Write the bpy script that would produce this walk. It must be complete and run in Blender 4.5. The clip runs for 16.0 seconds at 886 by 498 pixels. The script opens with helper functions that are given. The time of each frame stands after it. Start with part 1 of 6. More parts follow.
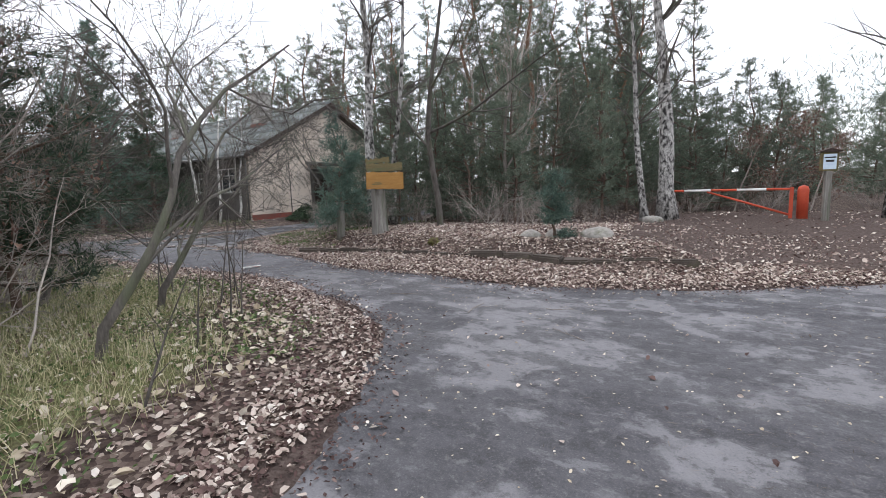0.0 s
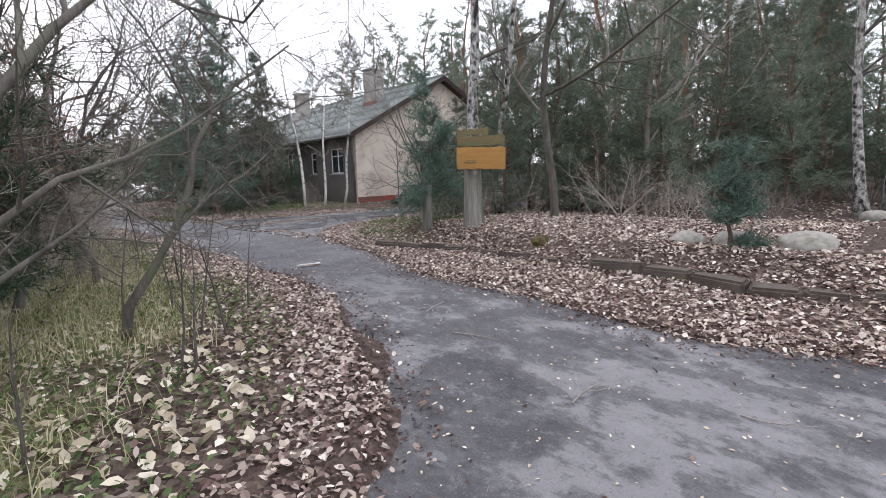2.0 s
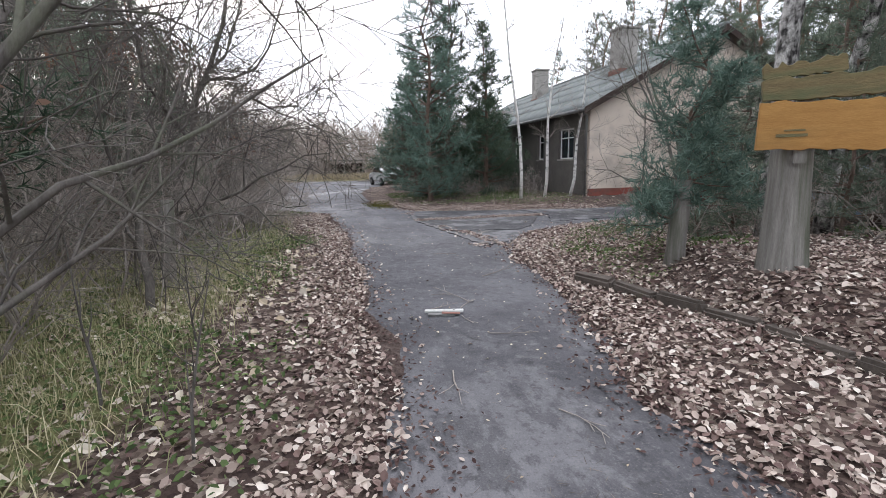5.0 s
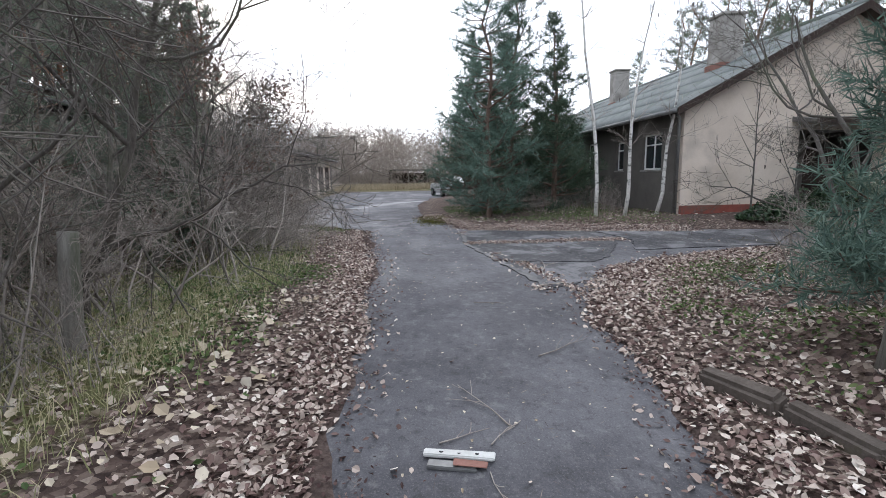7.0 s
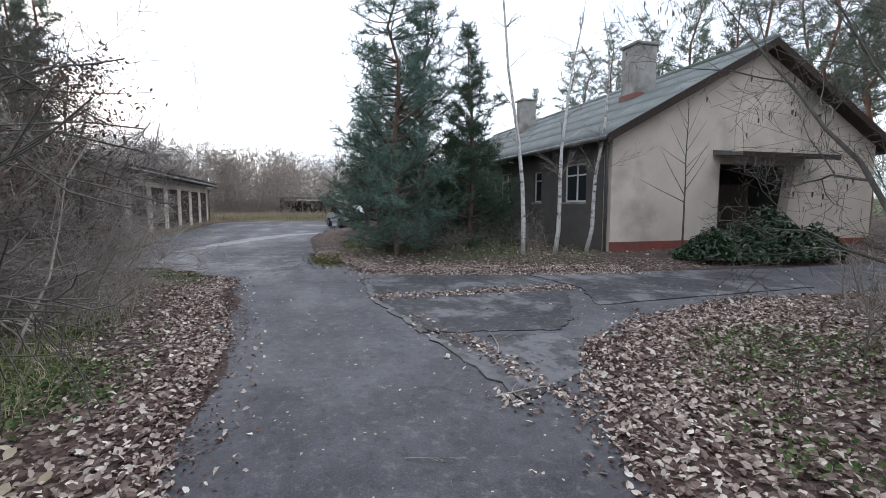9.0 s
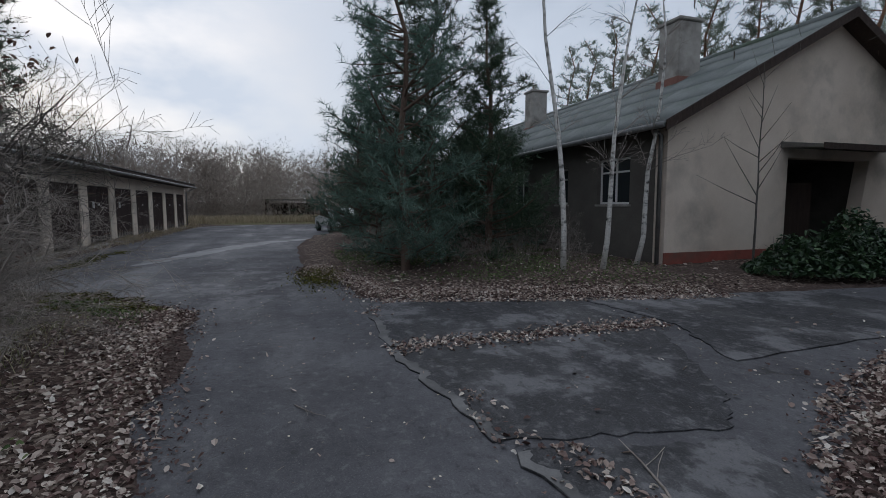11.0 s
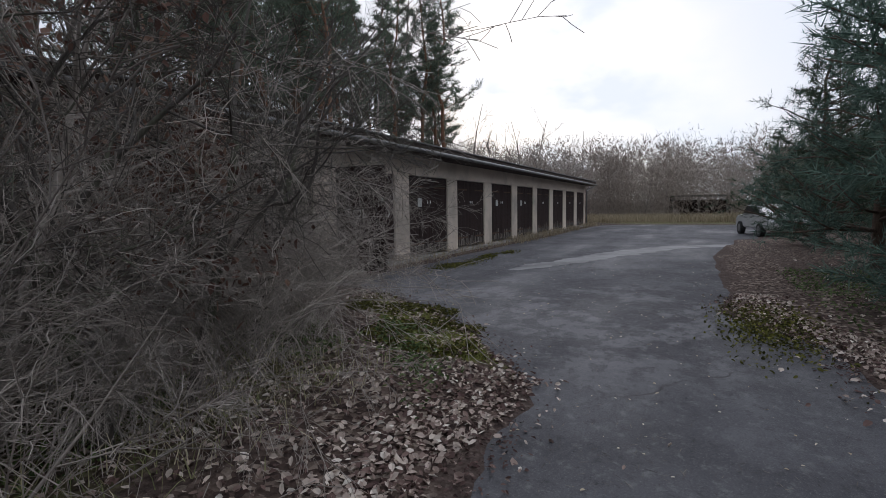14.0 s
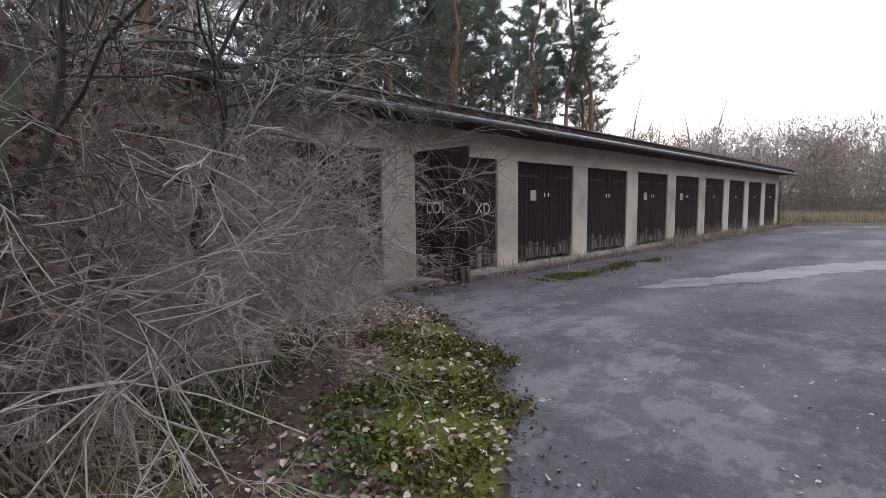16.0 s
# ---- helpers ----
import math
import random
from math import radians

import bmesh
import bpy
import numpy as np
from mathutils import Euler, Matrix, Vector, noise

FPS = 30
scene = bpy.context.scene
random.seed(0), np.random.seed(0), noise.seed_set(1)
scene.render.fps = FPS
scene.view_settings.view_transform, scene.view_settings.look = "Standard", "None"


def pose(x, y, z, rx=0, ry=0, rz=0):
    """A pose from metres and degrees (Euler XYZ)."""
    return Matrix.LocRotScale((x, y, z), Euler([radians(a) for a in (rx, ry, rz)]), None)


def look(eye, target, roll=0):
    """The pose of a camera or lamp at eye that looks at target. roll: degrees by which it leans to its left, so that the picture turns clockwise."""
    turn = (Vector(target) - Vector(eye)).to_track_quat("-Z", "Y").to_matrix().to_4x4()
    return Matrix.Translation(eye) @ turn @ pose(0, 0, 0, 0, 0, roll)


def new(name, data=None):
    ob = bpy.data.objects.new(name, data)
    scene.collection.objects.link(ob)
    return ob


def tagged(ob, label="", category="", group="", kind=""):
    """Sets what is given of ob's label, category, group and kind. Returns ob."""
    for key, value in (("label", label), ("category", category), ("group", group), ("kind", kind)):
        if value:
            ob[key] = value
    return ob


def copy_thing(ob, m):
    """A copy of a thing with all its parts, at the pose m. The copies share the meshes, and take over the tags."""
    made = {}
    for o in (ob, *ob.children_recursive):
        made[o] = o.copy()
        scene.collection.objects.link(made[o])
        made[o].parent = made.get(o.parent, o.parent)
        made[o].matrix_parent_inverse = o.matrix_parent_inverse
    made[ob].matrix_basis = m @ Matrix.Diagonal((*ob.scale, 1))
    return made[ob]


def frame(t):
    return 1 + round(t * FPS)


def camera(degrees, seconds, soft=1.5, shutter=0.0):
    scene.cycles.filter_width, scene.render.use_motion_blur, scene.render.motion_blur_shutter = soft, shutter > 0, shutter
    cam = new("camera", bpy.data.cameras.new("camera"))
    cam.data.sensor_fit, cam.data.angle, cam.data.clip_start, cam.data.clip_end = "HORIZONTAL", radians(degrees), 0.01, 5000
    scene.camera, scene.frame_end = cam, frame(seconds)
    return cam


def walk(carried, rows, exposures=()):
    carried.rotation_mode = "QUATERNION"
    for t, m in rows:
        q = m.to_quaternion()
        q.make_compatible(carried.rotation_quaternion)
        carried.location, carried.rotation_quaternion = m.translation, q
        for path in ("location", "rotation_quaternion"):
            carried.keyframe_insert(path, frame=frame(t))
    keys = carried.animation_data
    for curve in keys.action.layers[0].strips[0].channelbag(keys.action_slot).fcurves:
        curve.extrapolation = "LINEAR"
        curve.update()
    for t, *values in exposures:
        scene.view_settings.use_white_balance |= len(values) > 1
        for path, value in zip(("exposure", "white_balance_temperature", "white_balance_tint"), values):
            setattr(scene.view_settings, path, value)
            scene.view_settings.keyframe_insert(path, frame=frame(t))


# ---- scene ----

cam = camera(86.15, 16.0, 0.8)
# seconds, x, y, z, yaw, pitch, lean to the right
PATH = [
    (0.0, 0.000, -0.000, 1.609, 33.80, -7.62, 1.96),
    (0.5, -0.346, 0.648, 1.596, 36.25, -7.41, 2.07),
    (1.0, -0.640, 1.283, 1.578, 39.47, -8.02, 2.12),
    (1.5, -0.949, 1.917, 1.565, 43.55, -8.45, 2.00),
    (2.0, -1.349, 2.469, 1.542, 48.80, -9.24, 1.80),
    (2.5, -1.742, 3.048, 1.529, 54.17, -9.74, 1.45),
    (3.0, -2.219, 3.561, 1.532, 60.30, -9.99, 1.41),
    (3.5, -2.760, 4.059, 1.521, 65.92, -10.58, 1.00),
    (4.0, -3.387, 4.402, 1.498, 71.05, -10.73, 1.03),
    (4.2, -3.631, 4.531, 1.488, 72.49, -10.66, 0.85),
    (6.3, -5.648, 5.638, 1.568, 83.31, -9.59, 1.23),
    (6.5, -5.909, 5.691, 1.567, 83.88, -9.66, 0.71),
    (7.0, -6.578, 5.795, 1.567, 85.63, -8.88, 0.99),
    (7.5, -7.289, 5.831, 1.555, 85.00, -8.39, 0.83),
    (8.0, -8.043, 5.903, 1.550, 82.58, -7.75, 0.83),
    (8.5, -8.760, 5.963, 1.553, 78.28, -6.83, 0.52),
    (9.0, -9.472, 6.028, 1.567, 73.34, -5.44, 0.01),
    (9.2, -9.748, 6.035, 1.568, 71.68, -5.16, 0.04),
    (11.3, -12.512, 6.099, 1.610, 72.09, -5.34, 0.24),
    (11.5, -12.767, 6.079, 1.599, 75.26, -5.52, 0.06),
    (12.0, -13.429, 6.039, 1.569, 83.16, -5.37, 0.19),
    (12.5, -14.132, 5.987, 1.566, 92.40, -5.31, 0.51),
    (13.0, -14.848, 5.902, 1.562, 101.26, -5.02, 0.49),
    (13.5, -15.510, 5.872, 1.527, 110.16, -4.82, 0.95),
    (14.0, -16.191, 5.890, 1.496, 117.94, -4.96, 0.91),
    (14.5, -16.817, 5.898, 1.478, 124.46, -5.14, 0.90),
    (15.0, -17.471, 5.821, 1.469, 129.99, -5.24, 0.82),
    (15.5, -18.112, 5.732, 1.454, 133.82, -5.21, 0.70),
    (16.0, -18.794, 5.563, 1.455, 136.70, -5.27, 0.70),
]
EXPOSURES = [(0.0, 0.45, 6520, 14), (2.5, 0.72, 6520, 16), (3.5, 0.85, 6500, 15), (4.0, 0.75, 6500, 15), (7.0, 0.45, 6230, 13), (9.0, 0.18, 6100, 12), (9.2, 0.15, 6080, 12), (11.3, -1.15, 6000, 11), (12.0, -1.0, 6080, 11), (12.5, -0.85, 6170, 12), (14.0, -0.68, 6220, 14), (15.0, -0.45, 6230, 14), (16.0, 0.2, 6300, 16)]
walk(cam, [(t, pose(x, y, z, 0, 0, yaw) @ pose(0, 0, 0, 90 + pitch) @ pose(0, 0, 0, 0, 0, -lean)) for t, x, y, z, yaw, pitch, lean in PATH], EXPOSURES)

# ---- daylight: a bright overcast winter sky ----
def build_world():
    w = bpy.data.worlds.new("sky")
    w.use_nodes = True
    scene.world = w
    nt = w.node_tree
    n = nt.nodes
    for x in list(n):
        n.remove(x)
    out = n.new("ShaderNodeOutputWorld")
    bg = n.new("ShaderNodeBackground")
    bg2 = n.new("ShaderNodeBackground")
    sky = n.new("ShaderNodeTexSky")
    sky.sky_type = "NISHITA"
    sky.sun_disc = False
    sky.sun_elevation = radians(22)
    sky.sun_rotation = radians(250)
    sky.air_density, sky.dust_density = 1.0, 2.0
    nt.links.new(sky.outputs[0], bg.inputs[0])
    bg.inputs[1].default_value = 0.14
    bg2.inputs[0].default_value = (0.90, 0.955, 1.02, 1)
    bg2.inputs[1].default_value = 1.55
    co = n.new("ShaderNodeTexCoord")
    no = n.new("ShaderNodeTexNoise")
    no.inputs["Scale"].default_value = 2.2
    no.inputs["Detail"].default_value = 6
    no.inputs["Roughness"].default_value = 0.55
    mp = n.new("ShaderNodeMapping")
    mp.inputs["Scale"].default_value = (1, 1, 2.2)
    nt.links.new(co.outputs["Generated"], mp.inputs[0])
    nt.links.new(mp.outputs[0], no.inputs["Vector"])
    ramp = n.new("ShaderNodeValToRGB")
    ramp.color_ramp.elements[0].position = 0.30
    ramp.color_ramp.elements[0].color = (0.6, 0.6, 0.6, 1)
    ramp.color_ramp.elements[1].position = 0.62
    nt.links.new(no.outputs[0], ramp.inputs[0])
    mix = n.new("ShaderNodeMixShader")
    nt.links.new(ramp.outputs[0], mix.inputs[0])
    nt.links.new(bg.outputs[0], mix.inputs[1])
    nt.links.new(bg2.outputs[0], mix.inputs[2])
    nt.links.new(mix.outputs[0], out.inputs[0])


build_world()
sun_data = bpy.data.lights.new("sun", "SUN")
sun_data.energy, sun_data.angle, sun_data.color = 0.6, radians(25), (1.0, 0.96, 0.9)
sun = new("sun", sun_data)
sun.matrix_world = look((0, 0, 30), (10, -4, 18))


# ---- materials ----
def material(name, c1, c2, scale=8.0, fine=60.0, rough=0.85, bump=0.25, metal=0.0, stain=None, stain_amount=0.0, stretch=(1, 1, 1), vary=0.12, spec=0.35, rough2=None, bump_scale=None, coords="Object"):
    """Two colours mixed by coarse and fine noise, an optional stain colour, and relief."""
    m = bpy.data.materials.new(name)
    m.use_nodes = True
    nt = m.node_tree
    n, link = nt.nodes, nt.links.new
    b = n["Principled BSDF"]
    b.inputs["Roughness"].default_value = rough
    b.inputs["Metallic"].default_value = metal
    b.inputs["Specular IOR Level"].default_value = spec
    co = n.new("ShaderNodeTexCoord")
    mp = n.new("ShaderNodeMapping")
    mp.inputs["Scale"].default_value = stretch
    link(co.outputs[coords], mp.inputs[0])

    def noise_node(s, detail=5.0):
        k = n.new("ShaderNodeTexNoise")
        k.inputs["Scale"].default_value = s
        k.inputs["Detail"].default_value = detail
        k.inputs["Roughness"].default_value = 0.6
        link(mp.outputs[0], k.inputs["Vector"])
        return k

    big, small = noise_node(scale), noise_node(fine, 3.0)
    add = n.new("ShaderNodeMath")
    add.operation = "MULTIPLY_ADD"
    link(small.outputs[0], add.inputs[0])
    add.inputs[1].default_value = 0.55
    link(big.outputs[0], add.inputs[2])
    mr = n.new("ShaderNodeMapRange")
    mr.inputs[1].default_value, mr.inputs[2].default_value = 0.52, 1.02
    link(add.outputs[0], mr.inputs[0])
    mix = n.new("ShaderNodeMix")
    mix.data_type = "RGBA"
    mix.inputs[6].default_value, mix.inputs[7].default_value = (*c1, 1), (*c2, 1)
    link(mr.outputs[0], mix.inputs[0])
    colour = mix.outputs[2]
    if stain:
        st = noise_node(scale * 0.37, 6.0)
        sr = n.new("ShaderNodeMapRange")
        sr.inputs[1].default_value, sr.inputs[2].default_value = 0.62 - stain_amount * 0.3, 0.8 - stain_amount * 0.3
        link(st.outputs[0], sr.inputs[0])
        m2 = n.new("ShaderNodeMix")
        m2.data_type = "RGBA"
        link(sr.outputs[0], m2.inputs[0])
        link(colour, m2.inputs[6])
        m2.inputs[7].default_value = (*stain, 1)
        colour = m2.outputs[2]
    if vary:
        oi = n.new("ShaderNodeObjectInfo")
        hs = n.new("ShaderNodeHueSaturation")
        vr = n.new("ShaderNodeMapRange")
        vr.inputs[3].default_value, vr.inputs[4].default_value = 1 - vary, 1 + vary
        link(oi.outputs["Random"], vr.inputs[0])
        link(vr.outputs[0], hs.inputs["Value"])
        link(colour, hs.inputs["Color"])
        colour = hs.outputs[0]
    link(colour, b.inputs["Base Color"])
    if rough2 is not None:
        rr = n.new("ShaderNodeMapRange")
        rr.inputs[1].default_value, rr.inputs[2].default_value = 0.4, 0.6
        rr.inputs[3].default_value, rr.inputs[4].default_value = rough, rough2
        link(big.outputs[0], rr.inputs[0])
        link(rr.outputs[0], b.inputs["Roughness"])
    if bump:
        bp = n.new("ShaderNodeBump")
        bp.inputs["Strength"].default_value = bump
        bp.inputs["Distance"].default_value = bump_scale or 0.02
        link(add.outputs[0], bp.inputs["Height"])
        link(bp.outputs[0], b.inputs["Normal"])
    return m


def island_material(name, colours, rough=0.7, spread=0.25, spec=0.3, thin=0.0):
    """Many small pieces in one mesh, each with its own shade."""
    m = bpy.data.materials.new(name)
    m.use_nodes = True
    nt = m.node_tree
    n, link = nt.nodes, nt.links.new
    b = n["Principled BSDF"]
    b.inputs["Roughness"].default_value = rough
    b.inputs["Specular IOR Level"].default_value = spec
    g = n.new("ShaderNodeNewGeometry")
    r = n.new("ShaderNodeValToRGB")
    r.color_ramp.interpolation = "LINEAR"
    els = r.color_ramp.elements
    while len(els) < len(colours):
        els.new(0.5)
    for k, (p, c) in enumerate(colours):
        els[k].position, els[k].color = p, (*c, 1)
    link(g.outputs["Random Per Island"], r.inputs[0])
    oi = n.new("ShaderNodeObjectInfo")
    vr = n.new("ShaderNodeMapRange")
    vr.inputs[3].default_value, vr.inputs[4].default_value = 1 - spread, 1 + spread
    link(oi.outputs["Random"], vr.inputs[0])
    hs = n.new("ShaderNodeHueSaturation")
    link(vr.outputs[0], hs.inputs["Value"])
    link(r.outputs[0], hs.inputs["Color"])
    link(hs.outputs[0], b.inputs["Base Color"])
    if thin:
        tr = n.new("ShaderNodeBsdfTranslucent")
        link(hs.outputs[0], tr.inputs[0])
        mx = n.new("ShaderNodeMixShader")
        mx.inputs[0].default_value = thin
        link(b.outputs[0], mx.inputs[1])
        link(tr.outputs[0], mx.inputs[2])
        link(mx.outputs[0], n["Material Output"].inputs[0])
    return m


def ground_material():
    """Soil, leaf litter, grass and moss, mixed by the cover attribute."""
    m = bpy.data.materials.new("forest_ground")
    m.use_nodes = True
    nt = m.node_tree
    n, link = nt.nodes, nt.links.new
    b = n["Principled BSDF"]
    b.inputs["Roughness"].default_value = 0.95
    b.inputs["Specular IOR Level"].default_value = 0.15
    co = n.new("ShaderNodeTexCoord")
    at = n.new("ShaderNodeAttribute")
    at.attribute_name = "cover"
    sep = n.new("ShaderNodeSeparateColor")
    link(at.outputs["Color"], sep.inputs[0])

    def noise_of(scale, detail=6.0):
        k = n.new("ShaderNodeTexNoise")
        k.inputs["Scale"].default_value, k.inputs["Detail"].default_value = scale, detail
        k.inputs["Roughness"].default_value = 0.65
        link(co.outputs["Object"], k.inputs["Vector"])
        return k.outputs[0]

    def ramp_of(value, stops):
        r = n.new("ShaderNodeValToRGB")
        els = r.color_ramp.elements
        while len(els) < len(stops):
            els.new(0.5)
        for k, (p, c) in enumerate(stops):
            els[k].position, els[k].color = p, (*c, 1)
        link(value, r.inputs[0])
        return r.outputs[0]

    def mixed(f, a, c):
        k = n.new("ShaderNodeMix")
        k.data_type = "RGBA"
        link(f, k.inputs[0])
        link(a, k.inputs[6])
        link(c, k.inputs[7])
        return k.outputs[2]

    def sharpened(f, noise_out):
        k = n.new("ShaderNodeMath")
        k.operation = "ADD"
        link(f, k.inputs[0])
        link(noise_out, k.inputs[1])
        r = n.new("ShaderNodeMapRange")
        r.inputs[1].default_value, r.inputs[2].default_value = 0.85, 1.15
        link(k.outputs[0], r.inputs[0])
        return r.outputs[0]

    vor = n.new("ShaderNodeTexVoronoi")
    vor.inputs["Scale"].default_value = 22.0
    vor.inputs["Randomness"].default_value = 1.0
    link(co.outputs["Object"], vor.inputs["Vector"])
    sepv = n.new("ShaderNodeSeparateColor")
    link(vor.outputs["Color"], sepv.inputs[0])
    soil = ramp_of(noise_of(14.0, 9.0), [(0.28, (0.042, 0.030, 0.027)), (0.5, (0.088, 0.064, 0.056)), (0.72, (0.16, 0.122, 0.105))])
    leaf = ramp_of(sepv.outputs[0], [(0.0, (0.040, 0.027, 0.024)), (0.45, (0.095, 0.066, 0.056)), (0.8, (0.19, 0.145, 0.12)), (1.0, (0.36, 0.30, 0.25))])
    grass = ramp_of(noise_of(24.0), [(0.2, (0.07, 0.075, 0.032)), (0.55, (0.17, 0.165, 0.08)), (0.8, (0.32, 0.285, 0.16))])
    moss = ramp_of(noise_of(40.0), [(0.25, (0.045, 0.05, 0.012)), (0.7, (0.16, 0.17, 0.03))])
    mid = noise_of(5.0)
    c = mixed(sharpened(sep.outputs[0], mid), soil, leaf)
    c = mixed(sharpened(sep.outputs[1], noise_of(7.0)), c, grass)
    c = mixed(sharpened(sep.outputs[2], noise_of(9.0)), c, moss)
    link(c, b.inputs["Base Color"])
    bp = n.new("ShaderNodeBump")
    bp.inputs["Strength"].default_value, bp.inputs["Distance"].default_value = 0.7, 0.05
    add = n.new("ShaderNodeMath")
    add.operation = "ADD"
    link(noise_of(30.0), add.inputs[0])
    link(vor.outputs["Distance"], add.inputs[1])
    link(add.outputs[0], bp.inputs["Height"])
    link(bp.outputs[0], b.inputs["Normal"])
    return m


def asphalt_material(name="worn_asphalt", dark=(0.080, 0.078, 0.086), pale=(0.180, 0.176, 0.186), relaid=0.84):
    m = bpy.data.materials.new(name)
    m.use_nodes = True
    nt = m.node_tree
    n, link = nt.nodes, nt.links.new
    b = n["Principled BSDF"]
    co = n.new("ShaderNodeTexCoord")

    def noise_of(scale, detail=6.0, rough=0.6, stretch=None):
        k = n.new("ShaderNodeTexNoise")
        k.inputs["Scale"].default_value, k.inputs["Detail"].default_value, k.inputs["Roughness"].default_value = scale, detail, rough
        if stretch:
            mp = n.new("ShaderNodeMapping")
            mp.inputs["Scale"].default_value = stretch
            link(co.outputs["Object"], mp.inputs[0])
            link(mp.outputs[0], k.inputs["Vector"])
        else:
            link(co.outputs["Object"], k.inputs["Vector"])
        return k.outputs[0]

    def ranged(v, a, c, lo=0.0, hi=1.0):
        r = n.new("ShaderNodeMapRange")
        for k, x in zip((1, 2, 3, 4), (a, c, lo, hi)):
            r.inputs[k].default_value = x
        link(v, r.inputs[0])
        return r.outputs[0]

    def mixed(f, a, c):
        k = n.new("ShaderNodeMix")
        k.data_type = "RGBA"
        link(f, k.inputs[0])
        for s, v in ((6, a), (7, c)):
            if isinstance(v, tuple):
                k.inputs[s].default_value = (*v, 1)
            else:
                link(v, k.inputs[s])
        return k.outputs[2]

    patch = noise_of(0.62, 10.0, 0.60)
    blotch = noise_of(2.3, 9.0, 0.66, (0.8, 1.25, 1))
    grain = noise_of(75.0, 4.0, 0.8)
    worn = ranged(patch, 0.485, 0.535)
    c = mixed(worn, dark, pale)
    c = mixed(ranged(blotch, 0.50, 0.545, 0, 0.62), c, tuple(x * 0.62 for x in dark))
    c = mixed(ranged(blotch, 0.42, 0.37, 0, 0.5), c, tuple(min(1, x * 1.25) for x in pale))
    # the narrow lane was laid later: even, darker asphalt between the old yard and the garages
    sx = n.new("ShaderNodeSeparateXYZ")
    link(co.outputs["Object"], sx.inputs[0])
    wob = n.new("ShaderNodeMath")
    wob.operation = "MULTIPLY_ADD"
    link(noise_of(0.5, 8.0), wob.inputs[0])
    wob.inputs[1].default_value = 5.0
    link(sx.outputs[0], wob.inputs[2])
    lane = n.new("ShaderNodeMath")
    lane.operation = "MULTIPLY"
    link(ranged(wob.outputs[0], -3.2, -6.2, 0, relaid), lane.inputs[0])
    yard = n.new("ShaderNodeMath")
    yard.operation = "MAXIMUM"
    link(ranged(wob.outputs[0], -18.9, -17.6, 0.22, 1.0), yard.inputs[0])
    link(ranged(wob.outputs[0], -21.4, -23.6, 0.22, 1.0), yard.inputs[1])
    link(yard.outputs[0], lane.inputs[1])
    even = mixed(ranged(noise_of(0.9, 8.0, 0.6), 0.40, 0.62), (0.064, 0.063, 0.071), (0.110, 0.109, 0.120))
    c = mixed(lane.outputs[0], c, even)
    c = mixed(ranged(grain, 0.56, 0.70, 0, 0.55), c, (0.30, 0.295, 0.29))
    c = mixed(ranged(grain, 0.44, 0.30, 0, 0.6), c, (0.022, 0.022, 0.024))
    cr = n.new("ShaderNodeTexVoronoi")
    cr.feature = "DISTANCE_TO_EDGE"
    cr.inputs["Scale"].default_value = 0.33
    dist = n.new("ShaderNodeTexNoise")
    dist.inputs["Scale"].default_value = 2.4
    link(co.outputs["Object"], dist.inputs["Vector"])
    dmix = n.new("ShaderNodeMix")
    dmix.data_type = "RGBA"
    dmix.inputs[0].default_value = 0.28
    link(co.outputs["Object"], dmix.inputs[6])
    link(dist.outputs["Color"], dmix.inputs[7])
    link(dmix.outputs[2], cr.inputs["Vector"])
    crack0 = ranged(cr.outputs["Distance"], 0.0, 0.006, 0.75, 0)
    gate = ranged(noise_of(0.8, 3.0), 0.5, 0.62)
    crm = n.new("ShaderNodeMath")
    crm.operation = "MULTIPLY"
    link(crack0, crm.inputs[0])
    link(gate, crm.inputs[1])
    crack = crm.outputs[0]
    mottle = noise_of(9.0, 6.0, 0.7)
    grit = noise_of(34.0, 7.0, 0.78)
    c = mixed(ranged(grit, 0.56, 0.66, 0, 0.4), c, (0.21, 0.207, 0.205))
    c = mixed(ranged(grit, 0.44, 0.35, 0, 0.5), c, (0.026, 0.025, 0.026))
    c = mixed(ranged(mottle, 0.55, 0.66, 0, 0.5), c, (0.20, 0.197, 0.20))
    c = mixed(ranged(mottle, 0.45, 0.36, 0, 0.5), c, (0.036, 0.035, 0.036))
    c = mixed(crack, c, (0.03, 0.028, 0.026))
    link(c, b.inputs["Base Color"])
    link(ranged(noise_of(0.33, 4.0, 0.5, (0.5, 1.7, 1)), 0.36, 0.56, 0.50, 0.90), b.inputs["Roughness"])
    b.inputs["Specular IOR Level"].default_value = 0.3
    bp = n.new("ShaderNodeBump")
    bp.inputs["Strength"].default_value, bp.inputs["Distance"].default_value = 0.5, 0.014
    add = n.new("ShaderNodeMath")
    add.operation = "ADD"
    link(grain, add.inputs[0])
    link(blotch, add.inputs[1])
    link(add.outputs[0], bp.inputs["Height"])
    link(bp.outputs[0], b.inputs["Normal"])
    return m


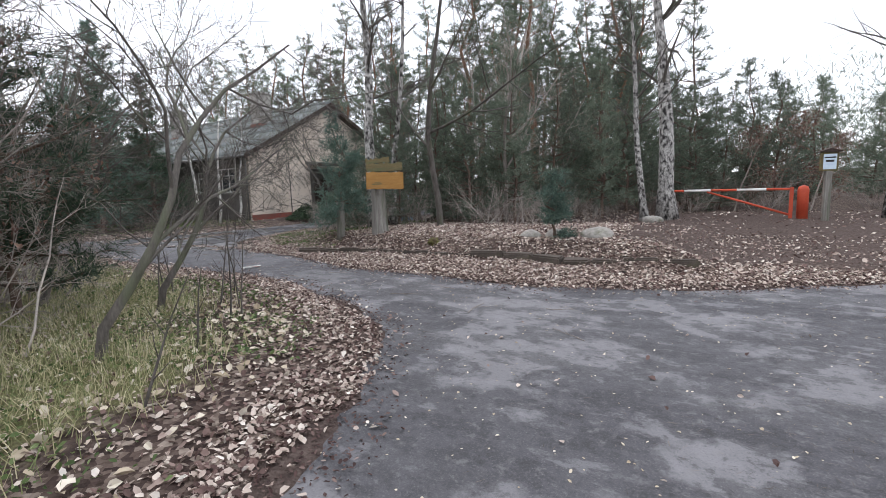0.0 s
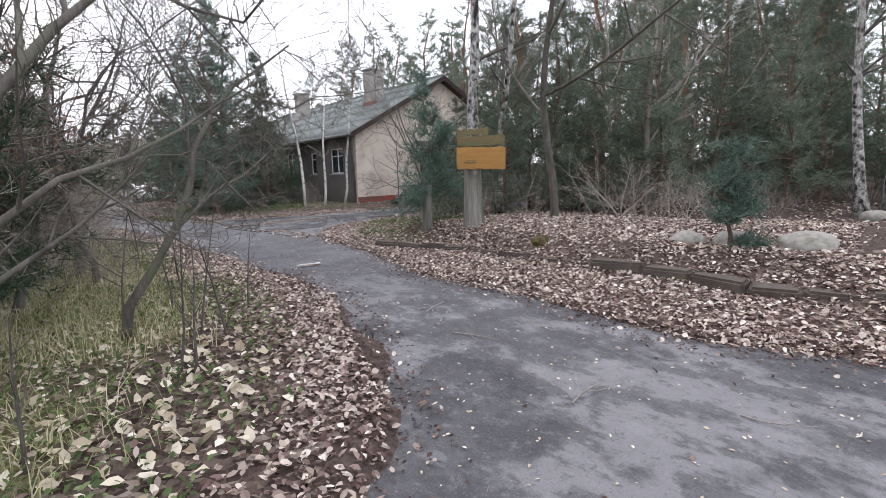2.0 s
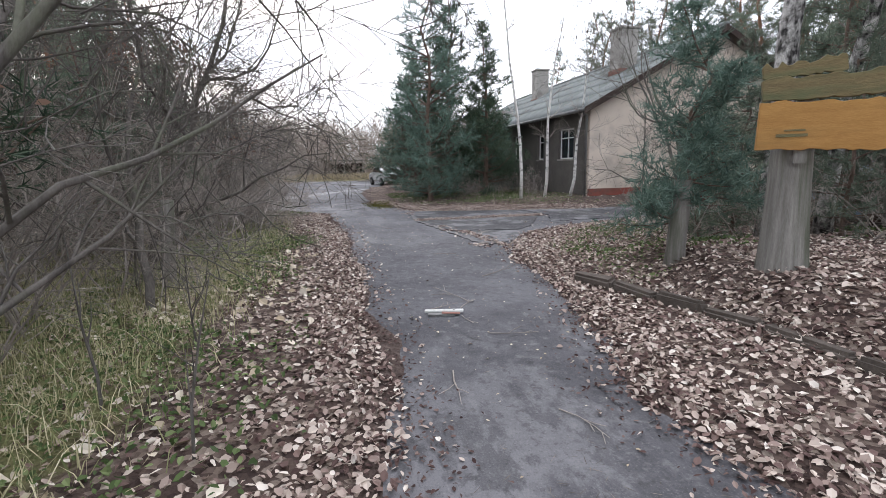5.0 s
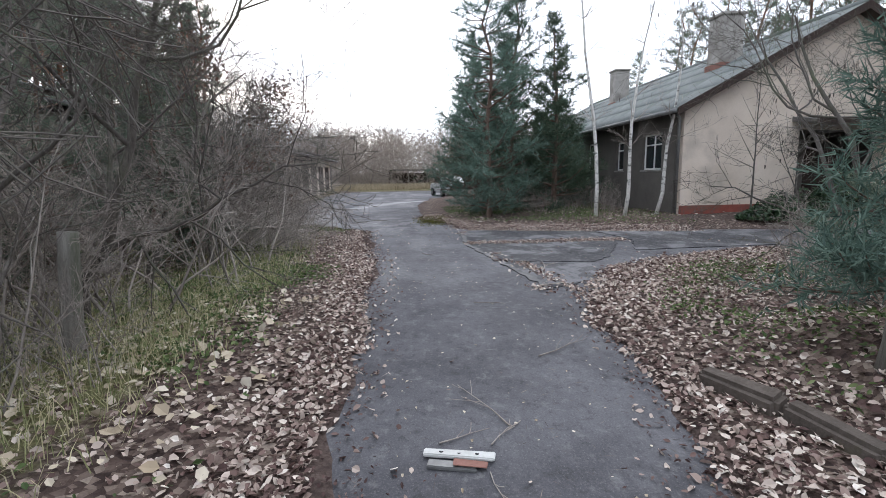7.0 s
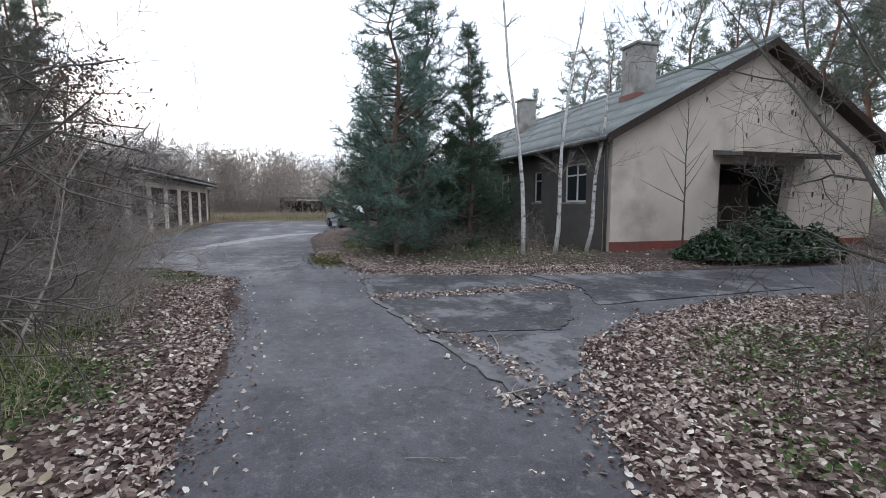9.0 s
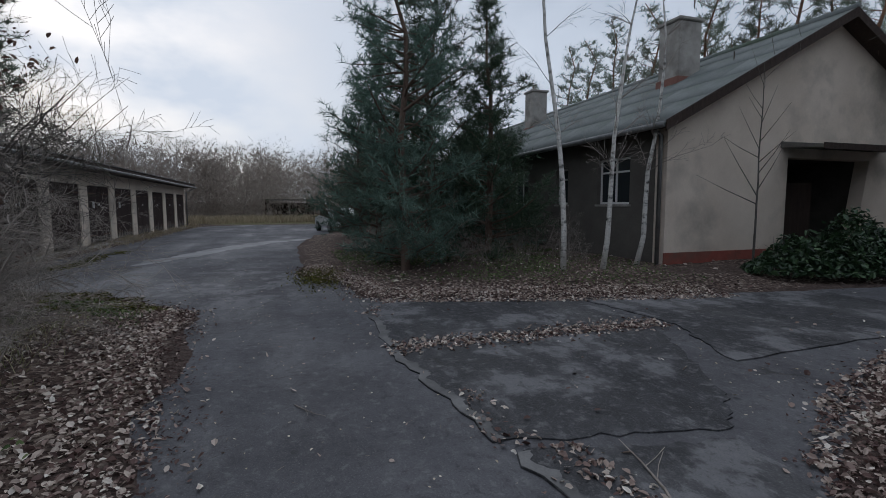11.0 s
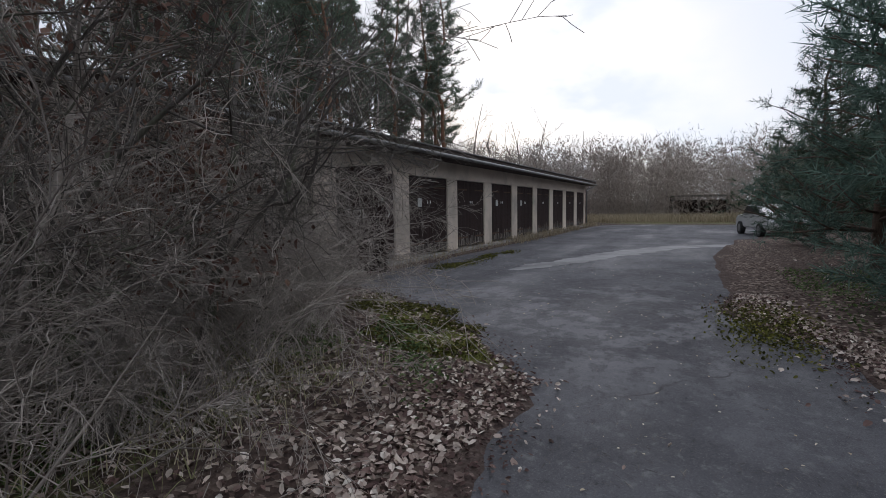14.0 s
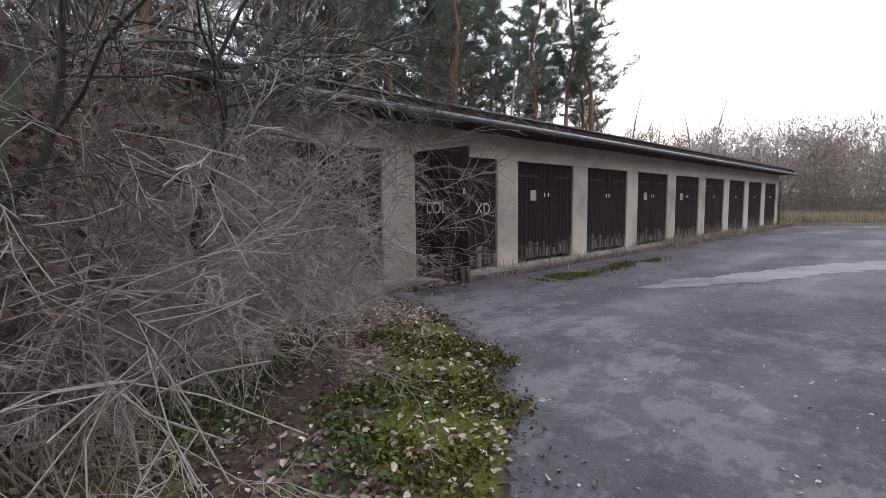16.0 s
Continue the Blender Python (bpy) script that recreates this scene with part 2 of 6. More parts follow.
MAT = {
    "ground": ground_material(),
    "asphalt": asphalt_material(),
    "slab": asphalt_material("dark_slab", (0.042, 0.042, 0.047), (0.150, 0.148, 0.156), 0.0),
    # pale asphalt colour that paints the sky's sheen into the yard streak
    "sheen_streak": material("pale_sheen_asphalt", (0.115, 0.115, 0.12), (0.21, 0.21, 0.215), 1.4, 40, 0.45, 0.1, spec=0.5, rough2=0.65, stain=(0.085, 0.085, 0.09), stain_amount=0.5, vary=0),
    "bark": material("dark_bark", (0.048, 0.042, 0.038), (0.15, 0.135, 0.12), 9, 50, 0.95, 0.9, stretch=(1, 1, 0.25), stain=(0.09, 0.10, 0.06), stain_amount=0.3),
    "twig": material("grey_twig", (0.17, 0.145, 0.13), (0.40, 0.355, 0.315), 2, 30, 0.9, 0.0, vary=0.25),
    "fine_twig": material("fine_grey_twig", (0.20, 0.175, 0.155), (0.48, 0.43, 0.385), 1.2, 30, 0.9, 0.0, vary=0.25),
    "grey_bark": material("grey_brown_bark", (0.055, 0.048, 0.043), (0.17, 0.152, 0.135), 7, 50, 0.95, 0.8, stretch=(1, 1, 0.3), stain=(0.12, 0.13, 0.085), stain_amount=0.35),
    "red_bark": material("orange_pine_bark", (0.13, 0.070, 0.045), (0.30, 0.17, 0.11), 5, 40, 0.92, 0.9, stretch=(1, 1, 0.3)),
    "worn_edge": material("pale_worn_slab_edge", (0.11, 0.108, 0.108), (0.20, 0.197, 0.195), 4.0, 60, 0.7, 0.3, stain=(0.07, 0.068, 0.07), stain_amount=0.6, vary=0),
    "birch": material("birch_bark", (0.52, 0.50, 0.47), (0.76, 0.74, 0.70), 17, 40, 0.75, 0.4, stain=(0.05, 0.045, 0.042), stain_amount=0.38, stretch=(0.7, 0.7, 1.3)),
    "old_birch": material("old_birch_bark", (0.16, 0.15, 0.14), (0.62, 0.60, 0.57), 26, 70, 0.85, 1.0, stain=(0.022, 0.02, 0.019), stain_amount=0.62, stretch=(1.0, 1.0, 0.62)),
    "pine_bark": material("pine_bark", (0.075, 0.048, 0.036), (0.19, 0.135, 0.105), 5, 40, 0.92, 0.9, stretch=(1, 1, 0.3)),
    "needles": island_material("pine_needles", [(0.0, (0.030, 0.052, 0.034)), (0.6, (0.062, 0.10, 0.062)), (1.0, (0.12, 0.165, 0.10))], 0.6, 0.25, thin=0.25),
    "blue_needles": island_material("bluish_pine_needles", [(0.0, (0.055, 0.095, 0.078)), (0.6, (0.11, 0.175, 0.14)), (1.0, (0.20, 0.28, 0.225))], 0.6, 0.2, thin=0.3),
    # needle green lightened to paint in distance haze; nearer young pines share it
    "hazed_needles": island_material("hazed_pine_needles", [(0.0, (0.085, 0.11, 0.085)), (0.6, (0.14, 0.175, 0.13)), (1.0, (0.22, 0.255, 0.19))], 0.7, 0.3, thin=0.35),
    "evergreen": island_material("evergreen_leaves", [(0.0, (0.010, 0.025, 0.010)), (0.6, (0.028, 0.060, 0.024)), (1.0, (0.07, 0.12, 0.05))], 0.45, 0.1, 0.5),
    "leaf": island_material("dead_leaves", [(0.0, (0.070, 0.040, 0.036)), (0.25, (0.18, 0.115, 0.10)), (0.52, (0.40, 0.315, 0.27)), (0.87, (0.61, 0.525, 0.455)), (1.0, (0.78, 0.73, 0.66))], 0.75, 0.0, thin=0.1),
    "pale_leaf": island_material("pale_maple_leaves", [(0.0, (0.34, 0.27, 0.185)), (0.6, (0.52, 0.45, 0.345)), (1.0, (0.68, 0.62, 0.52))], 0.75, 0.0),
    "mould": island_material("dark_leaf_mould", [(0.0, (0.040, 0.022, 0.021)), (0.6, (0.095, 0.056, 0.050)), (0.92, (0.17, 0.115, 0.10)), (1.0, (0.38, 0.30, 0.26))], 0.9, 0.0),
    "debris": island_material("needle_debris", [(0.0, (0.050, 0.042, 0.036)), (0.6, (0.11, 0.092, 0.078)), (1.0, (0.27, 0.225, 0.185))], 0.9, 0.0),
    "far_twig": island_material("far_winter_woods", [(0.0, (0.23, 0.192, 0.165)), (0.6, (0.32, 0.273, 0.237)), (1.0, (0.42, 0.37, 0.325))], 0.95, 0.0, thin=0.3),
    "dry_leaf": island_material("hanging_dead_leaves", [(0.0, (0.09, 0.05, 0.040)), (0.6, (0.19, 0.11, 0.085)), (1.0, (0.32, 0.21, 0.16))], 0.8, 0.15, thin=0.3),
    "grass": island_material("winter_grass", [(0.0, (0.15, 0.19, 0.075)), (0.4, (0.33, 0.33, 0.17)), (0.75, (0.53, 0.475, 0.30)), (1.0, (0.66, 0.60, 0.43))], 0.8, 0.1, thin=0.2),
    "straw": island_material("dry_straw", [(0.0, (0.20, 0.16, 0.10)), (0.6, (0.34, 0.28, 0.19)), (1.0, (0.50, 0.43, 0.31))], 0.9, 0.0),
    "green": island_material("low_green_weeds", [(0.0, (0.045, 0.075, 0.025)), (0.6, (0.10, 0.15, 0.05)), (1.0, (0.22, 0.27, 0.12))], 0.7, 0.1, thin=0.25),
    "moss": island_material("moss_tufts", [(0.0, (0.035, 0.036, 0.008)), (0.6, (0.095, 0.095, 0.020)), (1.0, (0.20, 0.19, 0.04))], 0.9, 0.1),
    "mossy_stump": material("mossy_stump_bark", (0.06, 0.04, 0.03), (0.15, 0.11, 0.07), 9, 60, 0.95, 0.9, stain=(0.14, 0.145, 0.03), stain_amount=0.6),
    "plaster": material("beige_plaster", (0.58, 0.49, 0.405), (0.73, 0.635, 0.54), 0.9, 45, 0.92, 0.25, stain=(0.30, 0.265, 0.225), stain_amount=0.35, vary=0),
    # grey plaster, darkened in colour for the shade of the house pines and porch
    "shaded_grey_plaster": material("shaded_grey_plaster", (0.095, 0.086, 0.078), (0.155, 0.142, 0.128), 1.2, 45, 0.92, 0.3, stain=(0.11, 0.10, 0.09), stain_amount=0.4, vary=0),
    "red": material("red_plinth_paint", (0.21, 0.055, 0.042), (0.31, 0.095, 0.072), 4, 40, 0.85, 0.3, stain=(0.16, 0.09, 0.07), stain_amount=0.3, vary=0),
    "roof_sheet": material("mossy_fibre_cement", (0.115, 0.128, 0.126), (0.20, 0.215, 0.21), 1.3, 30, 0.85, 0.3, stain=(0.085, 0.115, 0.075), stain_amount=0.5, vary=0.1),
    "dark_wood": material("dark_brown_wood", (0.028, 0.018, 0.014), (0.060, 0.038, 0.030), 3, 50, 0.7, 0.4, stretch=(6, 6, 0.5), vary=0.15),
    "door_paint": material("dark_brown_door_paint", (0.020, 0.011, 0.010), (0.042, 0.024, 0.021), 3, 50, 0.75, 0.4, stretch=(8, 8, 0.6), vary=0.15, spec=0.2),
    "peeled": material("peeled_grey_wood", (0.07, 0.058, 0.05), (0.27, 0.245, 0.215), 6, 60, 0.9, 0.5, stretch=(6, 6, 0.5), stain=(0.03, 0.019, 0.017), stain_amount=0.75, vary=0.2),
    "concrete": material("weathered_concrete", (0.27, 0.255, 0.235), (0.42, 0.40, 0.37), 2.5, 45, 0.9, 0.4, stain=(0.17, 0.155, 0.14), stain_amount=0.4, vary=0.05),
    "bitumen": material("bitumen_roofing", (0.10, 0.095, 0.09), (0.20, 0.19, 0.175), 1.5, 45, 0.85, 0.3, stain=(0.09, 0.10, 0.05), stain_amount=0.3, vary=0),
    "zinc": material("weathered_zinc", (0.13, 0.13, 0.13), (0.26, 0.26, 0.255), 3, 30, 0.5, 0.1, 0.6, vary=0),
    "rust": material("rusty_iron", (0.05, 0.03, 0.022), (0.13, 0.07, 0.045), 8, 60, 0.8, 0.3, 0.2),
    "post_wood": material("grey_weathered_post", (0.13, 0.12, 0.105), (0.29, 0.275, 0.25), 3, 40, 0.9, 0.8, stretch=(7, 7, 0.5), stain=(0.10, 0.105, 0.075), stain_amount=0.4),
    "sign_wood": material("ochre_sign_wood", (0.25, 0.120, 0.030), (0.38, 0.205, 0.060), 2, 30, 0.75, 0.3, stretch=(1, 1, 6), stain=(0.24, 0.13, 0.04), stain_amount=0.3),
    "sign_dark": material("mossy_sign_wood", (0.10, 0.075, 0.035), (0.20, 0.155, 0.075), 3, 30, 0.85, 0.5, stretch=(1, 1, 6), stain=(0.10, 0.105, 0.05), stain_amount=0.5),
    "stone": material("granite_boulder", (0.20, 0.185, 0.165), (0.36, 0.34, 0.31), 4, 60, 0.9, 0.5, stain=(0.13, 0.13, 0.09), stain_amount=0.3),
    "kerb": material("dark_old_kerb", (0.050, 0.040, 0.033), (0.12, 0.10, 0.085), 4, 50, 0.95, 0.6, stain=(0.09, 0.10, 0.03), stain_amount=0.35),
    "orange": material("orange_red_paint", (0.42, 0.055, 0.026), (0.55, 0.09, 0.04), 3, 40, 0.55, 0.1, stain=(0.28, 0.07, 0.04), stain_amount=0.2, vary=0),
    "white_paint": material("white_paint", (0.66, 0.65, 0.63), (0.80, 0.79, 0.77), 3, 40, 0.55, 0.1, vary=0),
    "paper": material("weathered_paper", (0.42, 0.42, 0.40), (0.60, 0.60, 0.58), 6, 40, 0.8, 0.0, vary=0.1),
    "blue_paper": material("pale_blue_notice", (0.45, 0.56, 0.68), (0.62, 0.72, 0.80), 8, 40, 0.5, 0.0, vary=0),
    "blue_wall": material("pale_blue_boards", (0.42, 0.56, 0.76), (0.58, 0.70, 0.86), 2, 30, 0.7, 0.2, vary=0),
    "car_paint": material("silver_car_paint", (0.46, 0.47, 0.47), (0.56, 0.57, 0.57), 2, 80, 0.3, 0.0, 0.3, vary=0),
    "rubber": material("black_rubber", (0.016, 0.016, 0.016), (0.032, 0.032, 0.032), 5, 60, 0.8, 0.1, vary=0),
    "chalk": material("white_scrawl", (0.55, 0.53, 0.50), (0.70, 0.68, 0.65), 9, 60, 0.9, 0.0, vary=0),
    # porch linings and garage partitions: the gloom indoors is put into the colour
    "inside": material("shade_dark_interior", (0.05, 0.045, 0.04), (0.10, 0.09, 0.08), 2, 30, 0.95, 0.1, vary=0),
    "brick_red": material("red_brick", (0.20, 0.095, 0.075), (0.29, 0.15, 0.12), 4, 50, 0.9, 0.3),
}


def glass_material():
    m = bpy.data.materials.new("dusty_window_glass")
    m.use_nodes = True
    b = m.node_tree.nodes["Principled BSDF"]
    b.inputs["Base Color"].default_value = (0.03, 0.035, 0.04, 1)
    b.inputs["Roughness"].default_value = 0.12
    b.inputs["Specular IOR Level"].default_value = 0.6
    return m


MAT["glass"] = glass_material()


# ---- mesh helpers ----
rng = np.random.default_rng(11)


def mesh_of(name, verts, faces, mat, smooth=False):
    me = bpy.data.meshes.new(name)
    me.from_pydata([tuple(v) for v in verts] if not isinstance(verts, np.ndarray) else verts.tolist(), [], faces if isinstance(faces, list) else faces.tolist())
    me.materials.append(MAT[mat])
    if smooth:
        me.shade_smooth()
    me.update()
    return me


def part(name, me, parent, label="", m=None):
    ob = new(name, me)
    ob.parent = parent
    if m is not None:
        ob.matrix_basis = m
    if label:
        ob["label"] = label
    return ob


def thing(name, label, category, m=None, group="", kind="", me=None):
    ob = new(name, me)
    if m is not None:
        ob.matrix_basis = m
    return tagged(ob, label, category, group, kind)


def boxes(name, items, mat, bevel=0.0, jitter=0.0):
    """One mesh of boxes (x0, x1, y0, y1, z0, z1)."""
    bm = bmesh.new()
    for x0, x1, y0, y1, z0, z1 in items:
        r = bmesh.ops.create_cube(bm, size=1.0)
        for v in r["verts"]:
            v.co = Vector((x0 + (v.co.x + 0.5) * (x1 - x0), y0 + (v.co.y + 0.5) * (y1 - y0), z0 + (v.co.z + 0.5) * (z1 - z0)))
            if jitter:
                v.co += Vector((random.uniform(-jitter, jitter), random.uniform(-jitter, jitter), random.uniform(-jitter, jitter)))
    if bevel:
        bmesh.ops.bevel(bm, geom=bm.edges[:], offset=bevel, segments=2, affect="EDGES", clamp_overlap=True)
    me = bpy.data.meshes.new(name)
    bm.to_mesh(me)
    bm.free()
    me.materials.append(MAT[mat])
    return me


def grid_wall(name, xs, zs, holes, y0, y1, mat):
    """One connected wall with openings, from a grid of cells."""
    bm = bmesh.new()
    vs = {}

    def vert(i, j, k):
        if (i, j, k) not in vs:
            vs[i, j, k] = bm.verts.new((xs[i], (y0, y1)[k], zs[j]))
        return vs[i, j, k]

    def solid(i, j):
        if not (0 <= i < len(xs) - 1 and 0 <= j < len(zs) - 1):
            return False
        x, z = (xs[i] + xs[i + 1]) / 2, (zs[j] + zs[j + 1]) / 2
        return not any(p < x < q and r < z < s for p, q, r, s in holes)

    for i in range(len(xs) - 1):
        for j in range(len(zs) - 1):
            if not solid(i, j):
                continue
            for k in (0, 1):
                bm.faces.new([vert(i, j, k), vert(i + 1, j, k), vert(i + 1, j + 1, k), vert(i, j + 1, k)])
            for di, dj, p, q in ((-1, 0, (i, j), (i, j + 1)), (1, 0, (i + 1, j), (i + 1, j + 1)), (0, -1, (i, j), (i + 1, j)), (0, 1, (i, j + 1), (i + 1, j + 1))):
                if not solid(i + di, j + dj):
                    bm.faces.new([vert(*p, 0), vert(*q, 0), vert(*q, 1), vert(*p, 1)])
    bmesh.ops.recalc_face_normals(bm, faces=bm.faces[:])
    me = bpy.data.meshes.new(name)
    bm.to_mesh(me)
    bm.free()
    me.materials.append(MAT[mat])
    return me


def tube(pts, radii, sides=5, cap=True):
    """Vertices and faces of a tapered tube."""
    pts = [Vector(p) for p in pts]
    verts, faces = [], []
    up = Vector((0.31, 0.57, 0.76))
    for i, p in enumerate(pts):
        d = (pts[min(i + 1, len(pts) - 1)] - pts[max(i - 1, 0)])
        d = d.normalized() if d.length > 1e-9 else Vector((0, 0, 1))
        a = d.cross(up)
        a = a.normalized() if a.length > 1e-4 else d.orthogonal().normalized()
        b = d.cross(a)
        for k in range(sides):
            w = 2 * math.pi * k / sides
            verts.append(p + (a * math.cos(w) + b * math.sin(w)) * radii[i])
    for i in range(len(pts) - 1):
        for k in range(sides):
            k2 = (k + 1) % sides
            faces.append((i * sides + k, i * sides + k2, (i + 1) * sides + k2, (i + 1) * sides + k))
    if cap:
        faces.append(tuple(range(sides))[::-1])
        faces.append(tuple((len(pts) - 1) * sides + k for k in range(sides)))
    return verts, faces


def join_tubes(name, tubes, mat, smooth=True):
    verts, faces = [], []
    for v, f in tubes:
        o = len(verts)
        verts += v
        faces += [tuple(i + o for i in q) for q in f]
    return mesh_of(name, verts, faces, mat, smooth)


def wander(start, direction, length, steps, bend, lift, r):
    """A wandering line of points: lift pulls it up (or down) as it goes."""
    p, d = Vector(start), Vector(direction).normalized()
    pts = [p.copy()]
    for _ in range(steps):
        d = (d + Vector((r.normal(0, bend), r.normal(0, bend), r.normal(0, bend) + lift))).normalized()
        p = p + d * (length / steps)
        pts.append(p.copy())
    return pts, d


def side_way(d, angle, r):
    a = d.orthogonal().normalized()
    q = Matrix.Rotation(r.uniform(0, 2 * math.pi), 3, d) @ a
    return (d * math.cos(angle) + q * math.sin(angle)).normalized()


def grow(start, direction, length, radius, depth, r, out, tips, bend=0.16, lift=0.03, kids=(4, 7), spread=(0.5, 1.1), shrink=0.55, first=0.3, sides=(7, 5, 4, 3, 3), marks=None, fine=0.0025):
    """Branches with side branches, as (points, radii, sides) lines."""
    steps = 2 if depth == 0 else max(3, min(9, int(length / 0.3)))
    pts, d = wander(start, direction, length, steps, bend, lift, r)
    radii = [max(radius * (1 - 0.8 * i / steps), fine) for i in range(steps + 1)]
    out.append((pts, radii, sides[min(len(sides) - 1, max(0, 4 - depth))]))
    if depth == 0:
        tips.append((pts[-1], d))
        return
    for k in range(int(r.integers(kids[0], kids[1] + 1))):
        f = first + (1 - first) * (k + r.uniform(0, 1)) / kids[1]
        f = min(f, 0.98)
        if marks is not None:
            marks.append(len(out))
        i = int(f * steps)
        p = pts[i].lerp(pts[min(i + 1, steps)], f * steps - i)
        dd = (pts[min(i + 1, steps)] - pts[i])
        dd = dd.normalized() if dd.length > 1e-6 else Vector(direction)
        grow(p, side_way(dd, r.uniform(*spread), r), length * shrink * r.uniform(0.65, 1.2) * (1.15 - 0.5 * f), radius * (1 - 0.75 * f) * 0.6, depth - 1, r, out, tips, bend, lift, kids, spread, shrink, 0.15, sides, fine=fine)


def limbs_of(out, marks, mat, name="limb"):
    """The trunk and each main limb as meshes of their own."""
    cuts = sorted(set(marks + [len(out)]))
    pieces = [(name, join_tubes(name, tubes_of(out[i:j]), mat), "") for i, j in zip(cuts, cuts[1:])]
    return ([("trunk", join_tubes("trunk", tubes_of(out[:cuts[0]]), mat), "")] if cuts[0] > 0 else []) + pieces


def tubes_of(lines):
    return [tube(p, r, s, cap=False) for p, r, s in lines]


def tufts(name, centres, ways, size, blades, width, mat, seed=0, splay=0.75):
    """Needle tufts: thin three-cornered blades round each shoot."""
    g = np.random.default_rng(seed)
    c = np.repeat(np.array([tuple(x) for x in centres], float), blades, 0)
    w = np.repeat(np.array([tuple(x) for x in ways], float), blades, 0)
    n = len(c)
    d = w + g.normal(0, splay, (n, 3))
    d /= np.linalg.norm(d, axis=1)[:, None] + 1e-9
    ln = size * g.uniform(0.6, 1.25, n)[:, None]
    base = c - w * (g.uniform(0, 1.3, n)[:, None] * size)
    s = np.cross(d, g.normal(0, 1, (n, 3)))
    s /= np.linalg.norm(s, axis=1)[:, None] + 1e-9
    v = np.stack([base - s * width, base + s * width, base + d * ln], 1).reshape(-1, 3)
    return mesh_of(name, v, np.arange(3 * n).reshape(-1, 3), mat)


def leaves(name, centres, size, mat, seed=0, flat=0.35, shape=0.62):
    """Many small curled leaves: a bent lozenge each, of four triangles."""
    g = np.random.default_rng(seed)
    c = np.asarray(centres, float)
    n = len(c)
    a = g.uniform(0, 2 * np.pi, n)
    tilt = g.normal(0, flat, n)
    d = np.stack([np.cos(a) * np.cos(tilt), np.sin(a) * np.cos(tilt), np.sin(tilt)], 1)
    roll = g.normal(0, flat, n)
    s0 = np.stack([-np.sin(a), np.cos(a), np.zeros(n)], 1)
    up = np.cross(d, s0)
    s = s0 * np.cos(roll)[:, None] + up * np.sin(roll)[:, None]
    nn = np.cross(d, s)
    L = (size * g.uniform(0.55, 1.3, n))[:, None]
    W = L * shape * g.uniform(0.6, 1.1, n)[:, None]
    curl = L * g.uniform(0.0, 0.32, n)[:, None] * min(1.0, shape * 1.6)
    fold = g.uniform(-0.5, 1.0, n)[:, None]
    p = [c - d * L * 0.5, c + s * W * 0.42 - d * L * 0.22 + nn * curl * 0.8, c + s * W * 0.46 + d * L * 0.16 + nn * curl, c + d * L * 0.5 + nn * curl * 0.5 * fold,
         c - s * W * 0.44 + d * L * 0.12 + nn * curl * fold, c - s * W * 0.43 - d * L * 0.24 + nn * curl * 0.7, c]
    v = np.stack(p, 1).reshape(-1, 3)
    i = np.arange(n)[:, None] * 7
    f = np.concatenate([i + np.array([[k, (k + 1) % 6, 6]]) for k in range(6)], 0)
    return mesh_of(name, v, f, mat)


def blades(name, centres, height, width, mat, seed=0, lean=0.5):
    """Grass: bent blades of two triangles and a tip."""
    g = np.random.default_rng(seed)
    c = np.asarray(centres, float)
    n = len(c)
    a = g.uniform(0, 2 * np.pi, n)
    h = (height * g.uniform(0.4, 1.3, n))[:, None]
    d = np.stack([np.cos(a), np.sin(a), np.zeros(n)], 1) * (np.abs(g.normal(0, lean, n))[:, None])
    b = g.uniform(0, 2 * np.pi, n)
    s = np.stack([np.cos(b), np.sin(b), np.zeros(n)], 1) * width
    z = np.array([[0, 0, 1.0]])
    p = [c - s, c + s, c + (d * 0.35 + z * 0.62) * h + s * 0.7, c + (d * 0.35 + z * 0.62) * h - s * 0.7, c + (d + z * 0.92) * h]
    v = np.stack(p, 1).reshape(-1, 3)
    i = np.arange(n)[:, None] * 5
    f = np.concatenate([i + np.array([[0, 1, 2]]), i + np.array([[0, 2, 3]]), i + np.array([[3, 2, 4]])], 0)
    return mesh_of(name, v, f, mat)


# ---- the lie of the land ----
ROAD = np.array([(-2.0, 1.3), (-2.5, 2.7), (-3.6, 4.05), (-4.9, 4.75), (-6.6, 5.3), (-8.4, 5.42), (-11, 5.4), (-14.5, 5.35), (-17.8, 4.95), (-20.0, 4.75),
                 (-20.7, 4.1), (-21.3, 3.7), (-22.4, 2.3), (-23.2, 0.6), (-23.4, -0.45), (-53.5, -0.4), (-57.5, 1.2), (-57.5, 8.5), (-50, 9.3), (-43.5, 9.2), (-37, 7.0), (-31, 6.35),
                 (-23.6, 6.3), (-22.1, 7.0), (-20.2, 7.25), (-19.3, 10.2), (-18.6, 12.9), (-18.0, 17.3), (-19.0, 30.0), (-15.2, 30.0), (-15.4, 15.3), (-15.5, 12.8),
                 (-14.7, 10.3), (-13.9, 9.0), (-12.4, 8.1), (-11.4, 7.65), (-9.7, 7.6), (-8.6, 7.3), (-6.9, 6.8), (-4.6, 6.85), (-2.7, 6.7), (-0.9, 7.35), (1.6, 9.0), (8, 12),
                 (20, 17), (22, 9), (8, 0), (5, -12), (-1.5, -12), (-1.2, -4), (-1.6, -0.5)])


